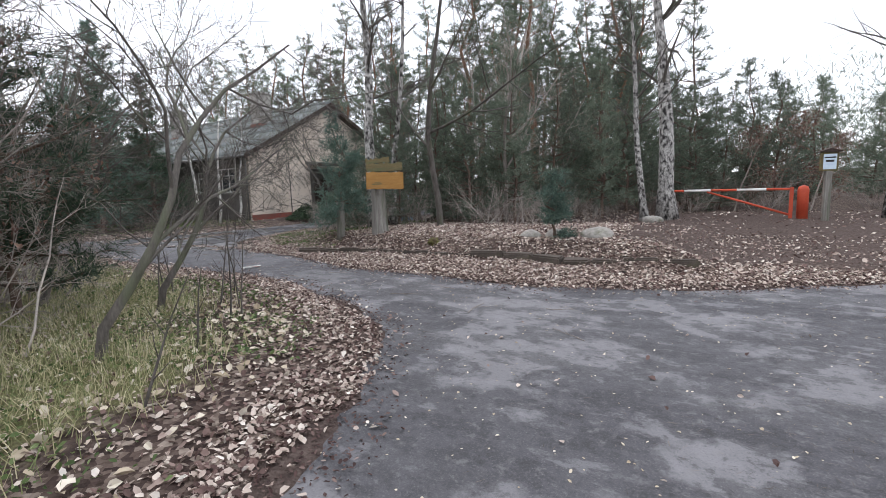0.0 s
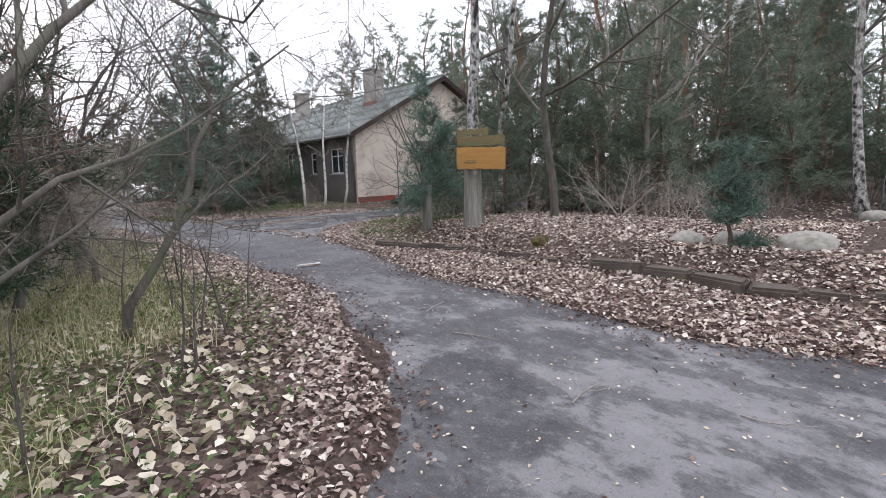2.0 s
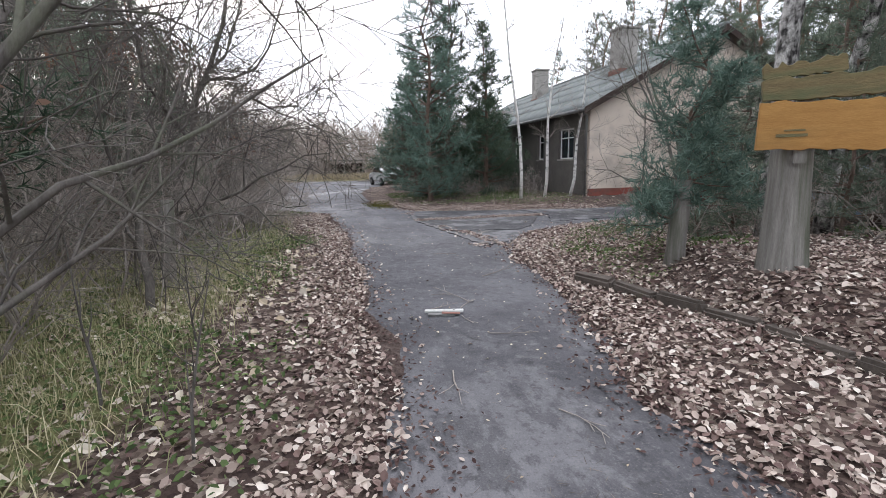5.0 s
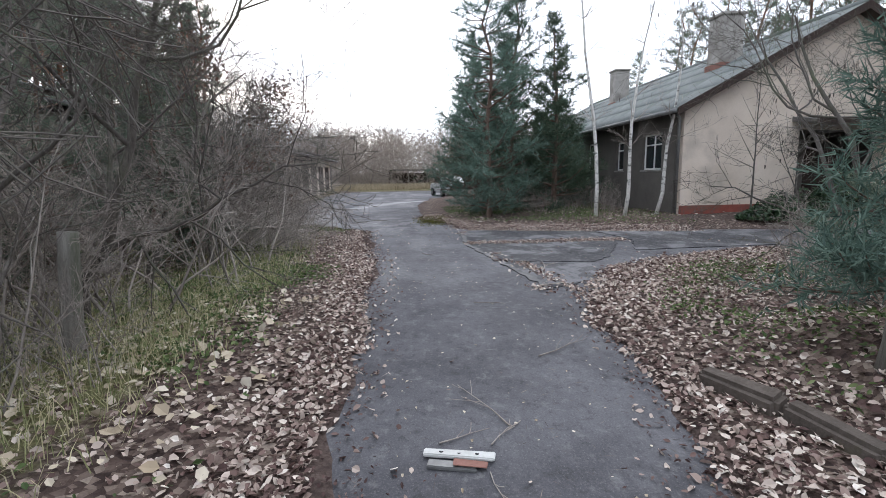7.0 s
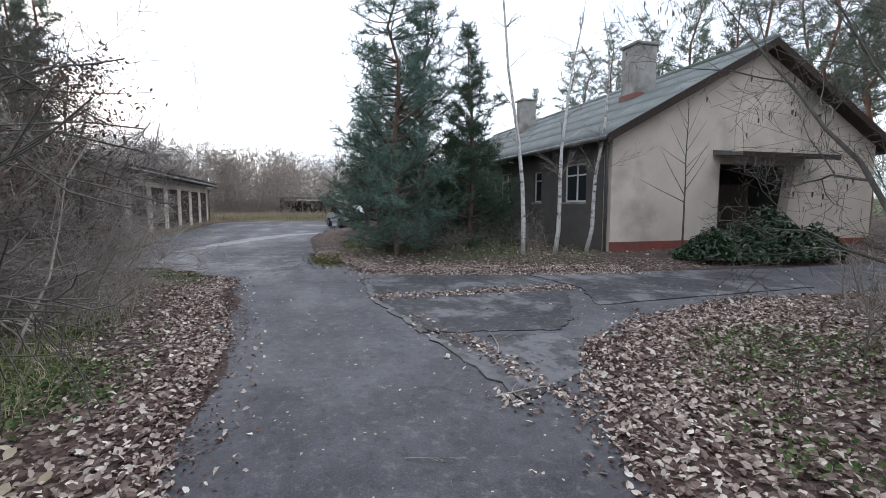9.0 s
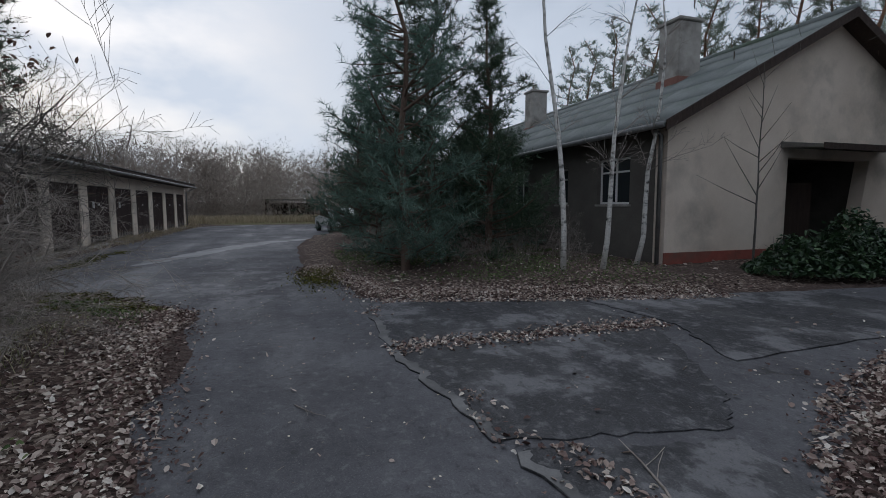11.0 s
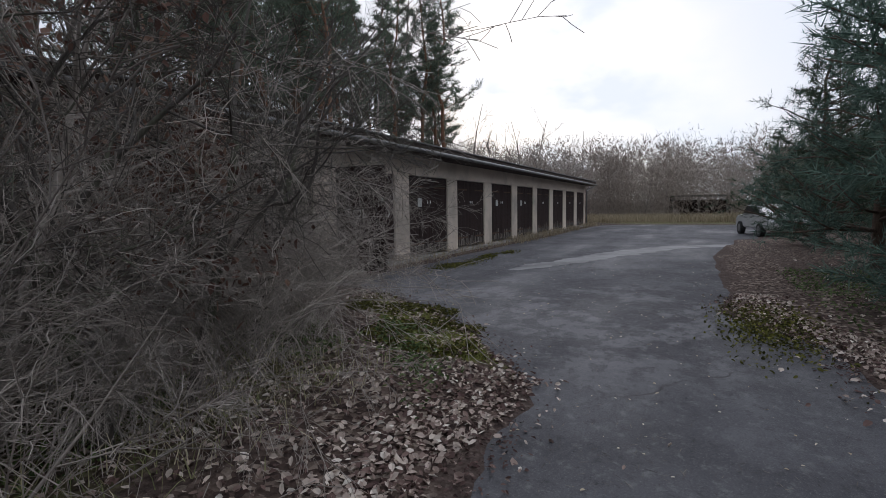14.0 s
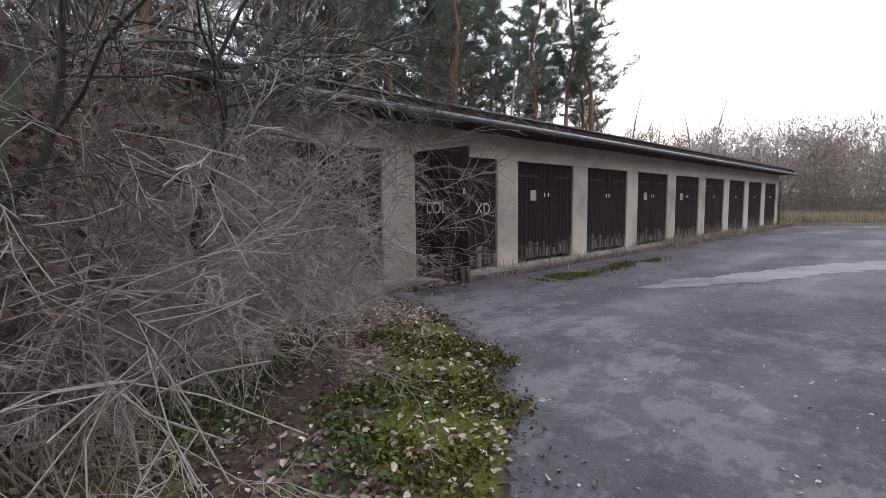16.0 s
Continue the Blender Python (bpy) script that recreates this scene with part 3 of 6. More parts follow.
def fbm(x, y, s, seed=0.0):
    """Smooth waves in numpy, for uneven edges and ground."""
    r = np.zeros_like(x)
    g = np.random.default_rng(int(seed * 10) + 5)
    amp, tot = 1.0, 0.0
    for o in range(4):
        for _ in range(4):
            a, ph = g.uniform(0, 2 * np.pi), g.uniform(0, 2 * np.pi)
            k = s * 2 ** o * g.uniform(0.7, 1.3)
            r += amp * np.sin((x * np.cos(a) + y * np.sin(a)) * k + ph)
        tot += amp * 2.0
        amp *= 0.55
    return r / tot


def road_distance(x, y):
    """Metres from the road's edge: positive outside, negative on it."""
    best = np.full(x.shape, 1e9)
    inside = np.zeros(x.shape, bool)
    a = ROAD
    b = np.roll(ROAD, -1, 0)
    for (x0, y0), (x1, y1) in zip(a, b):
        dx, dy = x1 - x0, y1 - y0
        t = np.clip(((x - x0) * dx + (y - y0) * dy) / (dx * dx + dy * dy), 0, 1)
        best = np.minimum(best, np.hypot(x - x0 - t * dx, y - y0 - t * dy))
        c = ((y0 > y) != (y1 > y)) & (x < (x1 - x0) * (y - y0) / (y1 - y0 + 1e-12) + x0)
        inside ^= c
    return np.where(inside, -best, best)


def smooth(a, b, v):
    t = np.clip((v - a) / (b - a), 0, 1)
    return t * t * (3 - 2 * t)


def land(x, y):
    """Height of the ground, and its distance from the road."""
    x, y = np.asarray(x, float), np.asarray(y, float)
    d = road_distance(x, y)
    e = d + 0.16 * fbm(x, y, 1.6, 1) + 0.07 * fbm(x, y, 6.0, 2)
    h = -0.05 + 0.085 * smooth(-0.22, 0.28, e)
    off = smooth(0.2, 1.6, d)
    h = h + off * (0.05 + 0.05 * fbm(x, y, 1.1, 3) + 0.02 * fbm(x, y, 5.0, 4))
    bank = smooth(8.25, 9.25, y + 0.0 * x) * smooth(-11.2, -9.6, x) * (1 - smooth(-1.6, -0.4, x)) * (1 - smooth(10.5, 16.0, y))
    h = h + 0.34 * bank * smooth(0.6, 1.6, d)
    h = h + 0.14 * smooth(9.5, 15.0, y) * smooth(-14.0, -10.0, x) * smooth(0.3, 2.0, d)
    h = h + 0.12 * smooth(-18.5, -20.5, x) * smooth(8, 11, y) * smooth(0.1, 1.2, d)
    far = smooth(60, 400, np.hypot(x + 20, y - 5))
    return h + 6.0 * far * (0.5 + 0.5 * fbm(x, y, 0.01, 6)), d


def ground_at(x, y):
    return float(land(np.array([x]), np.array([y]))[0][0])


def on_ground(x, y, dz=0.0, rz=0.0, s=1.0):
    m = pose(x, y, ground_at(x, y) + dz, 0, 0, rz)
    return m @ Matrix.Diagonal((s, s, s, 1)) if s != 1.0 else m


def cover_of(x, y, d):
    """How much leaf litter, grass and moss lies on the ground there."""
    n1, n2 = fbm(x, y, 0.9, 7), fbm(x, y, 2.3, 8)
    verge = smooth(1.0, 2.0, d) * (1 - smooth(5.4, 6.2, y)) * smooth(-24, -19.5, x)
    leaf = 0.55 + 0.25 * n1
    leaf = np.where(d < 1.3, 0.75 + 0.2 * n2, leaf) * smooth(0.0, 0.3, d + 0.12 * n2)
    track = smooth(9.2, 10.5, y) * smooth(-3.2, -1.2, x + 0.25 * (y - 9)) * (1 - smooth(19, 21, y))
    leaf = leaf * (1 - 0.8 * track) + 0.0
    grass = np.clip(verge * (0.62 + 0.35 * n1), 0, 1)
    grass = np.maximum(grass, 0.75 * smooth(-52, -56, x) * smooth(-4, 0, y))
    moss = 0.8 * smooth(-19.9, -20.4, x) * smooth(0.9, 1.5, y) * (1 - smooth(4.6, 4.9, y)) * smooth(0.0, 0.15, d) * (1 - smooth(0.8, 1.2, d)) + 0.8 * np.exp(-((x + 22.9) ** 2 / 1.2 + (y - 6.9) ** 2 / 0.25))
    moss = np.maximum(moss, 0.45 * smooth(0.3, 0.9, n1) * verge)
    return leaf, grass, np.clip(moss, 0, 1)


def build_ground():
    def lines(lo, hi, step, reach):
        inner = list(np.arange(lo, hi + 1e-6, step))
        out, s = [], step
        p = hi
        while p < reach:
            s = min(s * 1.28, 90)
            p += s
            out.append(p)
        low, s, p = [], step, lo
        while p > -reach:
            s = min(s * 1.28, 90)
            p -= s
            low.append(p)
        return np.array(low[::-1] + inner + out)

    xs, ys = lines(-26.0, 4.0, 0.14, 900), lines(-1.0, 14.0, 0.14, 900)
    X, Y = np.meshgrid(xs, ys, indexing="ij")
    h, d = land(X, Y)
    v = np.stack([X, Y, h], -1).reshape(-1, 3)
    nx, ny = len(xs), len(ys)
    i = np.arange(nx * ny).reshape(nx, ny)
    f = np.stack([i[:-1, :-1], i[1:, :-1], i[1:, 1:], i[:-1, 1:]], -1).reshape(-1, 4)
    me = mesh_of("ground", v, f, "ground", True)
    leaf, grass, moss = cover_of(X, Y, d)
    at = me.color_attributes.new("cover", "FLOAT_COLOR", "POINT")
    col = np.stack([leaf, grass, moss, np.ones_like(leaf)], -1).reshape(-1, 4).astype(np.float32)
    at.data.foreach_set("color", col.ravel())
    return thing("ground", "forest floor of soil, dead leaves and winter grass", "ground", kind="structure", me=me)


build_ground()


def build_road():
    bm = bmesh.new()
    pts = []
    n = len(ROAD)
    for k in range(n):
        p0, p1, p2 = ROAD[k - 1], ROAD[k], ROAD[(k + 1) % n]
        t = p2 - p0
        nrm = np.array([-t[1], t[0]]) / (np.hypot(*t) + 1e-9)
        pts.append(p1 - nrm * -0.28)
    vs = [bm.verts.new((x, y, 0.0)) for x, y in pts]
    face = bm.faces.new(vs)
    bmesh.ops.triangulate(bm, faces=[face])
    bmesh.ops.recalc_face_normals(bm, faces=bm.faces[:])
    for fc in bm.faces:
        if fc.normal.z < 0:
            fc.normal_flip()
    me = bpy.data.meshes.new("road")
    bm.to_mesh(me)
    bm.free()
    me.materials.append(MAT["asphalt"])
    return thing("road", "cracked grey asphalt lane and yard with damp patches", "road", kind="structure", me=me)


road = build_road()


# ---- slabs beside the lane ----
def build_slabs():
    items = [[(-20.3, 7.2), (-17.35, 7.12), (-17.3, 10.8), (-19.2, 10.6)], [(-17.15, 7.1), (-14.95, 7.4), (-14.6, 9.1), (-15.1, 9.6), (-17.0, 10.6)],
             [(-14.8, 7.42), (-12.7, 7.7), (-13.4, 8.75), (-14.45, 9.0)], [(-19.1, 10.8), (-17.1, 11.0), (-15.7, 10.4), (-15.9, 15.2), (-18.2, 15.5)]]
    for k, poly in enumerate(items):
        bm = bmesh.new()
        pts = []
        for a, b in zip(poly, poly[1:] + poly[:1]):
            for s in range(14):
                t = s / 14
                pts.append((a[0] + (b[0] - a[0]) * t + random.uniform(-0.04, 0.04), a[1] + (b[1] - a[1]) * t + random.uniform(-0.04, 0.04)))
        low = [bm.verts.new((x, y, -0.02)) for x, y in pts]
        top = [bm.verts.new((x, y, 0.010 + 0.002 * k)) for x, y in pts]
        f = bm.faces.new(top)
        for i in range(len(pts)):
            j = (i + 1) % len(pts)
            bm.faces.new((low[i], low[j], top[j], top[i]))
        bmesh.ops.recalc_face_normals(bm, faces=bm.faces[:])
        me = bpy.data.meshes.new("slab")
        bm.to_mesh(me)
        bm.free()
        me.materials.append(MAT["slab"])
        part("slab", me, road)
        # pale worn rim along the edge towards the lane
        if k == 3:
            continue
        v, f = [], []
        n = 110
        for i in range(n + 1):
            u = i / n * 14
            j = min(int(u), 13)
            p, q = Vector(pts[j]), Vector(pts[j + 1])
            o = p.lerp(q, u - j)
            w = 0.10 + 0.09 * noise.noise(Vector((o.x * 1.3, 4.0, 0))) + 0.07 * noise.noise(Vector((o.x * 7, 9.0, 0))) + 0.03 * noise.noise(Vector((o.x * 25, 2.0, 0)))
            v += [(o.x, o.y + 0.004, 0.0145 + 0.002 * k), (o.x, o.y + max(w, 0.015), 0.0145 + 0.002 * k)]
        for i in range(n):
            f.append((2 * i, 2 * i + 2, 2 * i + 3, 2 * i + 1))
        part("worn_rim", mesh_of("worn_rim", v, f, "worn_edge"), road, "pale worn rim of the slab")


build_slabs()


# ragged pale sheet over the yard, its colour standing for reflected sky
def build_pale_streak():
    bm = bmesh.new()
    mid = [(-26.8, 2.1, 0.34), (-28.2, 2.6, 0.85), (-30.0, 3.2, 0.94), (-32.0, 3.95, 1.19), (-33.8, 4.8, 1.44), (-35.2, 6.1, 1.53), (-36.2, 7.4, 1.19), (-36.6, 8.3, 0.2)]
    up, lo = [], []
    for k in range(len(mid) * 16 - 16):
        i, t = divmod(k, 16)
        t /= 16
        x, y, w = (mid[i][j] * (1 - t) + mid[i + 1][j] * t for j in range(3))
        wob = [0.22 * noise.noise(Vector((x * 1.3, o, 0))) + 0.16 * noise.noise(Vector((x * 5, o, 3))) + 0.08 * noise.noise(Vector((x * 15, o, 5))) for o in (0.3, 7.3)]
        up.append(bm.verts.new((x, y + w * (0.48 + wob[0]), 0.006)))
        lo.append(bm.verts.new((x + 0.1, y - w * (0.48 + wob[1]), 0.006)))
    for i in range(len(up) - 1):
        bm.faces.new((up[i], up[i + 1], lo[i + 1], lo[i]))
    bmesh.ops.recalc_face_normals(bm, faces=bm.faces[:])
    me = bpy.data.meshes.new("pavement")
    bm.to_mesh(me)
    bm.free()
    me.materials.append(MAT["sheen_streak"])
    thing("pavement", "pale streak of painted sky sheen across the yard asphalt", "pavement", kind="structure", me=me)


build_pale_streak()


# ---- house ----
def prism(name, outline, axis, a0, a1, mat, bevel=0.0):
    """A flat outline pushed along an axis: outline in the other two."""
    bm = bmesh.new()
    def place(p, q, a):
        return {"x": (a, p, q), "y": (p, a, q), "z": (p, q, a)}[axis]
    lo = [bm.verts.new(place(p, q, a0)) for p, q in outline]
    hi = [bm.verts.new(place(p, q, a1)) for p, q in outline]
    bm.faces.new(lo)
    bm.faces.new(hi[::-1])
    n = len(outline)
    for i in range(n):
        j = (i + 1) % n
        bm.faces.new((lo[j], lo[i], hi[i], hi[j]))
    bmesh.ops.recalc_face_normals(bm, faces=bm.faces[:])
    if bevel:
        bmesh.ops.bevel(bm, geom=bm.edges[:], offset=bevel, segments=1, affect="EDGES", clamp_overlap=True)
    me = bpy.data.meshes.new(name)
    bm.to_mesh(me)
    bm.free()
    me.materials.append(MAT[mat])
    return me


def build_window(parent, m, w, h, sashes=2):
    """A window in local x (width) and z, facing local -y."""
    win = part("window", None, parent, "narrow casement window with flaking white frame", m)
    t = 0.06
    part("frame", boxes("frame", [(-w / 2, -w / 2 + t, -0.03, 0.04, 0, h), (w / 2 - t, w / 2, -0.03, 0.04, 0, h), (-w / 2 + t, w / 2 - t, -0.03, 0.04, h - t, h), (-w / 2 + t, w / 2 - t, -0.03, 0.04, 0, t)], "white_paint", 0.006), win)
    for k in range(1, sashes):
        x = -w / 2 + w * k / sashes
        part("mullion", boxes("mullion", [(x - 0.035, x + 0.035, -0.025, 0.035, t, h - t)], "white_paint", 0.005), win)
    part("transom", boxes("transom", [(-w / 2 + t, w / 2 - t, -0.02, 0.03, h * 0.68, h * 0.68 + 0.05)], "white_paint", 0.005), win)
    part("pane", boxes("pane", [(-w / 2 + t, w / 2 - t, 0.0, 0.008, t, h - t)], "glass"), win)
    part("sill", boxes("sill", [(-w / 2 - 0.08, w / 2 + 0.08, -0.16, 0.05, -0.06, -0.003)], "concrete", 0.008), win)
    return win


def build_house():
    X0, X1, Y0, Y1, RID, EAVE = -21.1, -42.0, 14.5, 25.1, 6.42, 3.62
    yc = (Y0 + Y1) / 2
    g0 = 0.05
    h = thing("house", "abandoned beige plastered house with grey gabled roof and red plinth", "house")
    sl = (RID - EAVE) / (yc - Y0)
    # gable with the recessed entrance
    part("gable_wall", prism("gable_wall", [(Y0, g0), (18.35, g0), (18.35, 2.8), (21.45, 2.8), (21.0, g0), (Y1, g0), (Y1, EAVE), (yc, RID), (Y0, EAVE)], "x", X0 - 0.36, X0, "plaster"), h)
    part("gable_wall", prism("gable_wall", [(Y0, g0), (Y1, g0), (Y1, EAVE), (yc, RID), (Y0, EAVE)], "x", X1, X1 + 0.36, "plaster"), h, "far gable wall")
    wins = [(-23.7, -22.35, 1.62, 2.86), (-25.9, -25.2, 1.62, 2.75), (-29.0, -27.8, 1.62, 2.86), (-34.0, -32.8, 1.62, 2.86), (-38.0, -36.8, 1.62, 2.86)]
    xs = sorted([X1 + 0.36, X0 - 0.36] + [w[0] for w in wins] + [w[1] for w in wins])
    zs = sorted({g0, EAVE} | {w[2] for w in wins} | {w[3] for w in wins})
    # the side wall's colour carries the shade of the pines before it
    part("side_wall", grid_wall("side_wall", xs, zs, wins, Y0, Y0 + 0.36, "shaded_grey_plaster"), h, "grey plastered side wall with pine shade in its colour")
    part("side_wall", boxes("side_wall", [(X1 + 0.36, X0 - 0.36, Y1 - 0.36, Y1, g0, EAVE)], "shaded_grey_plaster"), h)
    for y0, y1, z1 in ((Y0 - 0.03, 18.3, 0.47), (21.2, Y1, 0.40)):
        part("plinth", boxes("plinth", [(X0 + 0.003, X0 + 0.035, y0, y1, 0.0, z1)], "red", 0.008), h, "red painted plinth")
    for a, b, z0, z1 in wins:
        build_window(h, pose((a + b) / 2, Y0 + 0.14, z0), b - a, z1 - z0, 2 if b - a > 0.9 else 1)
    # entrance: set-back grey wall, dark doorway lined in colours that carry its shade, canopy
    part("porch_wall", boxes("porch_wall", [(X0 - 1.3, X0 - 1.1, 18.0, 19.55, 0.1, 3.0), (X0 - 1.1, X0 - 0.36, 18.15, 18.35, 0.1, 3.0)], "shaded_grey_plaster"), h, "grey set-back entrance wall with shade in its colour")
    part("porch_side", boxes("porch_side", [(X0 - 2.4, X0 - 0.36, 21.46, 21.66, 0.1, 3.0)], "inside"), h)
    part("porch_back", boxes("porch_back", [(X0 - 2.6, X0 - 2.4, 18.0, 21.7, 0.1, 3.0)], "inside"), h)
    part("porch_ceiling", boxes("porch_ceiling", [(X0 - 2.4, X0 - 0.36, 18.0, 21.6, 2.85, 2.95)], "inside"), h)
    door = part("door", None, h, "dark wooden door standing ajar", pose(X0 - 1.25, 19.6, 0.12, 0, 0, 62))
    part("door_panel", boxes("door_panel", [(0, 0.95, -0.025, 0.025, 0, 2.1)], "dark_wood", 0.006), door)
    part("step", boxes("step", [(X0 - 0.3, X0 + 0.9, 18.3, 21.2, 0.0, 0.17)], "concrete", 0.02), h)
    can = part("canopy", prism("canopy", [(X0 + 0.002, 3.2), (X0 + 1.05, 3.02), (X0 + 1.05, 2.94), (X0 + 0.002, 3.04)], "y", 18.05, 21.85, "bitumen", 0.01), h, "sagging flat entrance canopy")
    part("canopy_board", boxes("canopy_board", [(X0 + 1.05, X0 + 1.08, 18.03, 21.87, 2.9, 3.05)], "dark_wood", 0.005), can)
    # downpipe at the corner
    part("downpipe", join_tubes("downpipe", [tube([(X0 - 0.12, Y0 - 0.09, 0.15), (X0 - 0.12, Y0 - 0.09, 3.2), (X0 - 0.12, Y0 - 0.42, 3.45)], [0.05] * 3, 8)], "zinc"), h)
    part("gutter", join_tubes("gutter", [tube([(X0 + 0.45, Y0 - 0.55, 3.36), (X1 - 0.3, Y0 - 0.55, 3.34)], [0.07, 0.07], 8)], "zinc"), h)
    # roof of corrugated sheets over a boarded deck
    over, xo = 0.5, 0.45
    for sgn in (-1, 1):
        ye = yc + sgn * (yc - Y0 + over)
        ze = RID - sl * (yc - Y0 + over)
        ol = [(yc, RID + 0.02), (ye, ze + 0.02), (ye, ze - 0.08), (yc, RID - 0.08)]
        part("roof_deck", prism("roof_deck", ol, "x", X1 - xo, X0 + xo, "dark_wood"), h)
        part("barge_board", prism("barge_board", [(yc, RID + 0.10), (ye, ze + 0.10), (ye, ze - 0.14), (yc, RID - 0.14)], "x", X0 + xo + 0.003, X0 + xo + 0.035, "dark_wood"), h, "dark barge board along the gable")
        run = math.hypot(yc - Y0 + over, RID - ze)
        rows, length, wide = 5, run / 5 + 0.12, 1.05
        nn = 8
        v, f = [], []
        for i in range(nn * 5 + 1):
            u = i / (nn * 5) * wide
            z = 0.022 * math.sin(i / 5 * 2 * math.pi)
            v += [(u, 0, z), (u, length, z), (u, 0, z - 0.012), (u, length, z - 0.012)]
        for i in range(nn * 5):
            a, b = i * 4, (i + 1) * 4
            f += [(a, b, b + 1, a + 1), (a, a + 2, b + 2, b), (a + 1, b + 1, b + 3, a + 3)]
        sheet = mesh_of("roof_sheet", v, f, "roof_sheet", True)
        ang = math.degrees(math.atan2(RID - ze, yc - Y0 + over))
        for r in range(rows):
            for c in range(21):
                x = X0 + xo + 0.02 - (c + 1) * 1.03
                s = (r) * run / rows
                if sgn < 0:
                    m = pose(x, ye, ze + 0.06, 0) @ pose(0, 0, 0, ang, 0, 0) @ pose(0, s - 0.03, 0.012 + 0.004 * (c % 2), 0.6)
                else:
                    m = pose(x + 1.05, ye, ze + 0.06, 0, 0, 180) @ pose(0, 0, 0, ang, 0, 0) @ pose(0, s - 0.03, 0.012 + 0.004 * (c % 2), 0.6)
                part("roof_sheet", sheet, h, "", m)
    part("ridge_cap", join_tubes("ridge_cap", [tube([(X0 + 0.47, yc, RID + 0.08), (X1 - 0.4, yc, RID + 0.08)], [0.12, 0.12], 8)], "roof_sheet"), h)
    for x, y, s, top in ((-24.4, 17.9, 0.42, 7.15), (-34.0, 18.2, 0.4, 7.2)):
        ch = part("chimney", boxes("chimney", [(x - s, x + s, y - s, y + s, 4.9, top)], "concrete", 0.02), h, "rendered chimney on a brick base")
        part("chimney_base", boxes("chimney_base", [(x - s - 0.05, x + s + 0.05, y - s - 0.05, y + s + 0.05, 4.8, 5.5)], "brick_red", 0.02), ch)
        part("chimney_cap", boxes("chimney_cap", [(x - s - 0.07, x + s + 0.07, y - s - 0.07, y + s + 0.07, top + 0.003, top + 0.1)], "concrete", 0.02), ch)
    return h


build_house()


# ---- row of garages ----
def scrawl(text, size, name):
    cu = bpy.data.curves.new(name, "FONT")
    cu.body, cu.size, cu.extrude, cu.offset = text, size, 0.001, -0.004 * size
    tmp = bpy.data.objects.new(name, cu)
    scene.collection.objects.link(tmp)
    me = bpy.data.meshes.new_from_object(tmp.evaluated_get(bpy.context.evaluated_depsgraph_get()))
    bpy.data.objects.remove(tmp)
    me.materials.clear()
    me.materials.append(MAT["chalk"])
    return me


def build_leaf(parent, m, w, h, s, seed):
    """A boarded door leaf: local x is its width from the hinge, its outer face is local +y or -y by s."""
    r = random.Random(seed)
    leaf = part("door_leaf", None, parent, "dark brown boarded door leaf, paint peeled off below", m)

    def slab(x0, x1, y0, y1, z0, z1):
        return (x0, x1, min(s * y0, s * y1), max(s * y0, s * y1), z0, z1)

    n = 8
    for k in range(n):
        a, b = w * k / n + 0.004, w * (k + 1) / n - 0.004
        cut = h * r.uniform(0.10, 0.22)
        part("board", boxes("board", [slab(a, b, -0.02, 0.02 + r.uniform(0, 0.004), cut, h)], "door_paint", 0.003), leaf)
        part("board_end", boxes("board_end", [slab(a, b, -0.02, 0.017 + r.uniform(0, 0.003), 0.02 + r.uniform(0, 0.05), cut - 0.002)], "peeled", 0.003), leaf, "bare grey weathered board end")
    part("backing", boxes("backing", [slab(0.01, w - 0.01, -0.035, -0.021, 0.03, h - 0.01)], "dark_wood"), leaf)
    for z in (0.3, h - 0.32):
        part("strap_hinge", boxes("strap_hinge", [slab(0.0, w * 0.72, 0.026, 0.034, z, z + 0.05)], "rust", 0.004), leaf)
    part("lock_plate", boxes("lock_plate", [slab(w - 0.1, w - 0.05, 0.027, 0.036, h * 0.66, h * 0.66 + 0.09)], "white_paint", 0.004), leaf, "small pale lock plate")
    return leaf


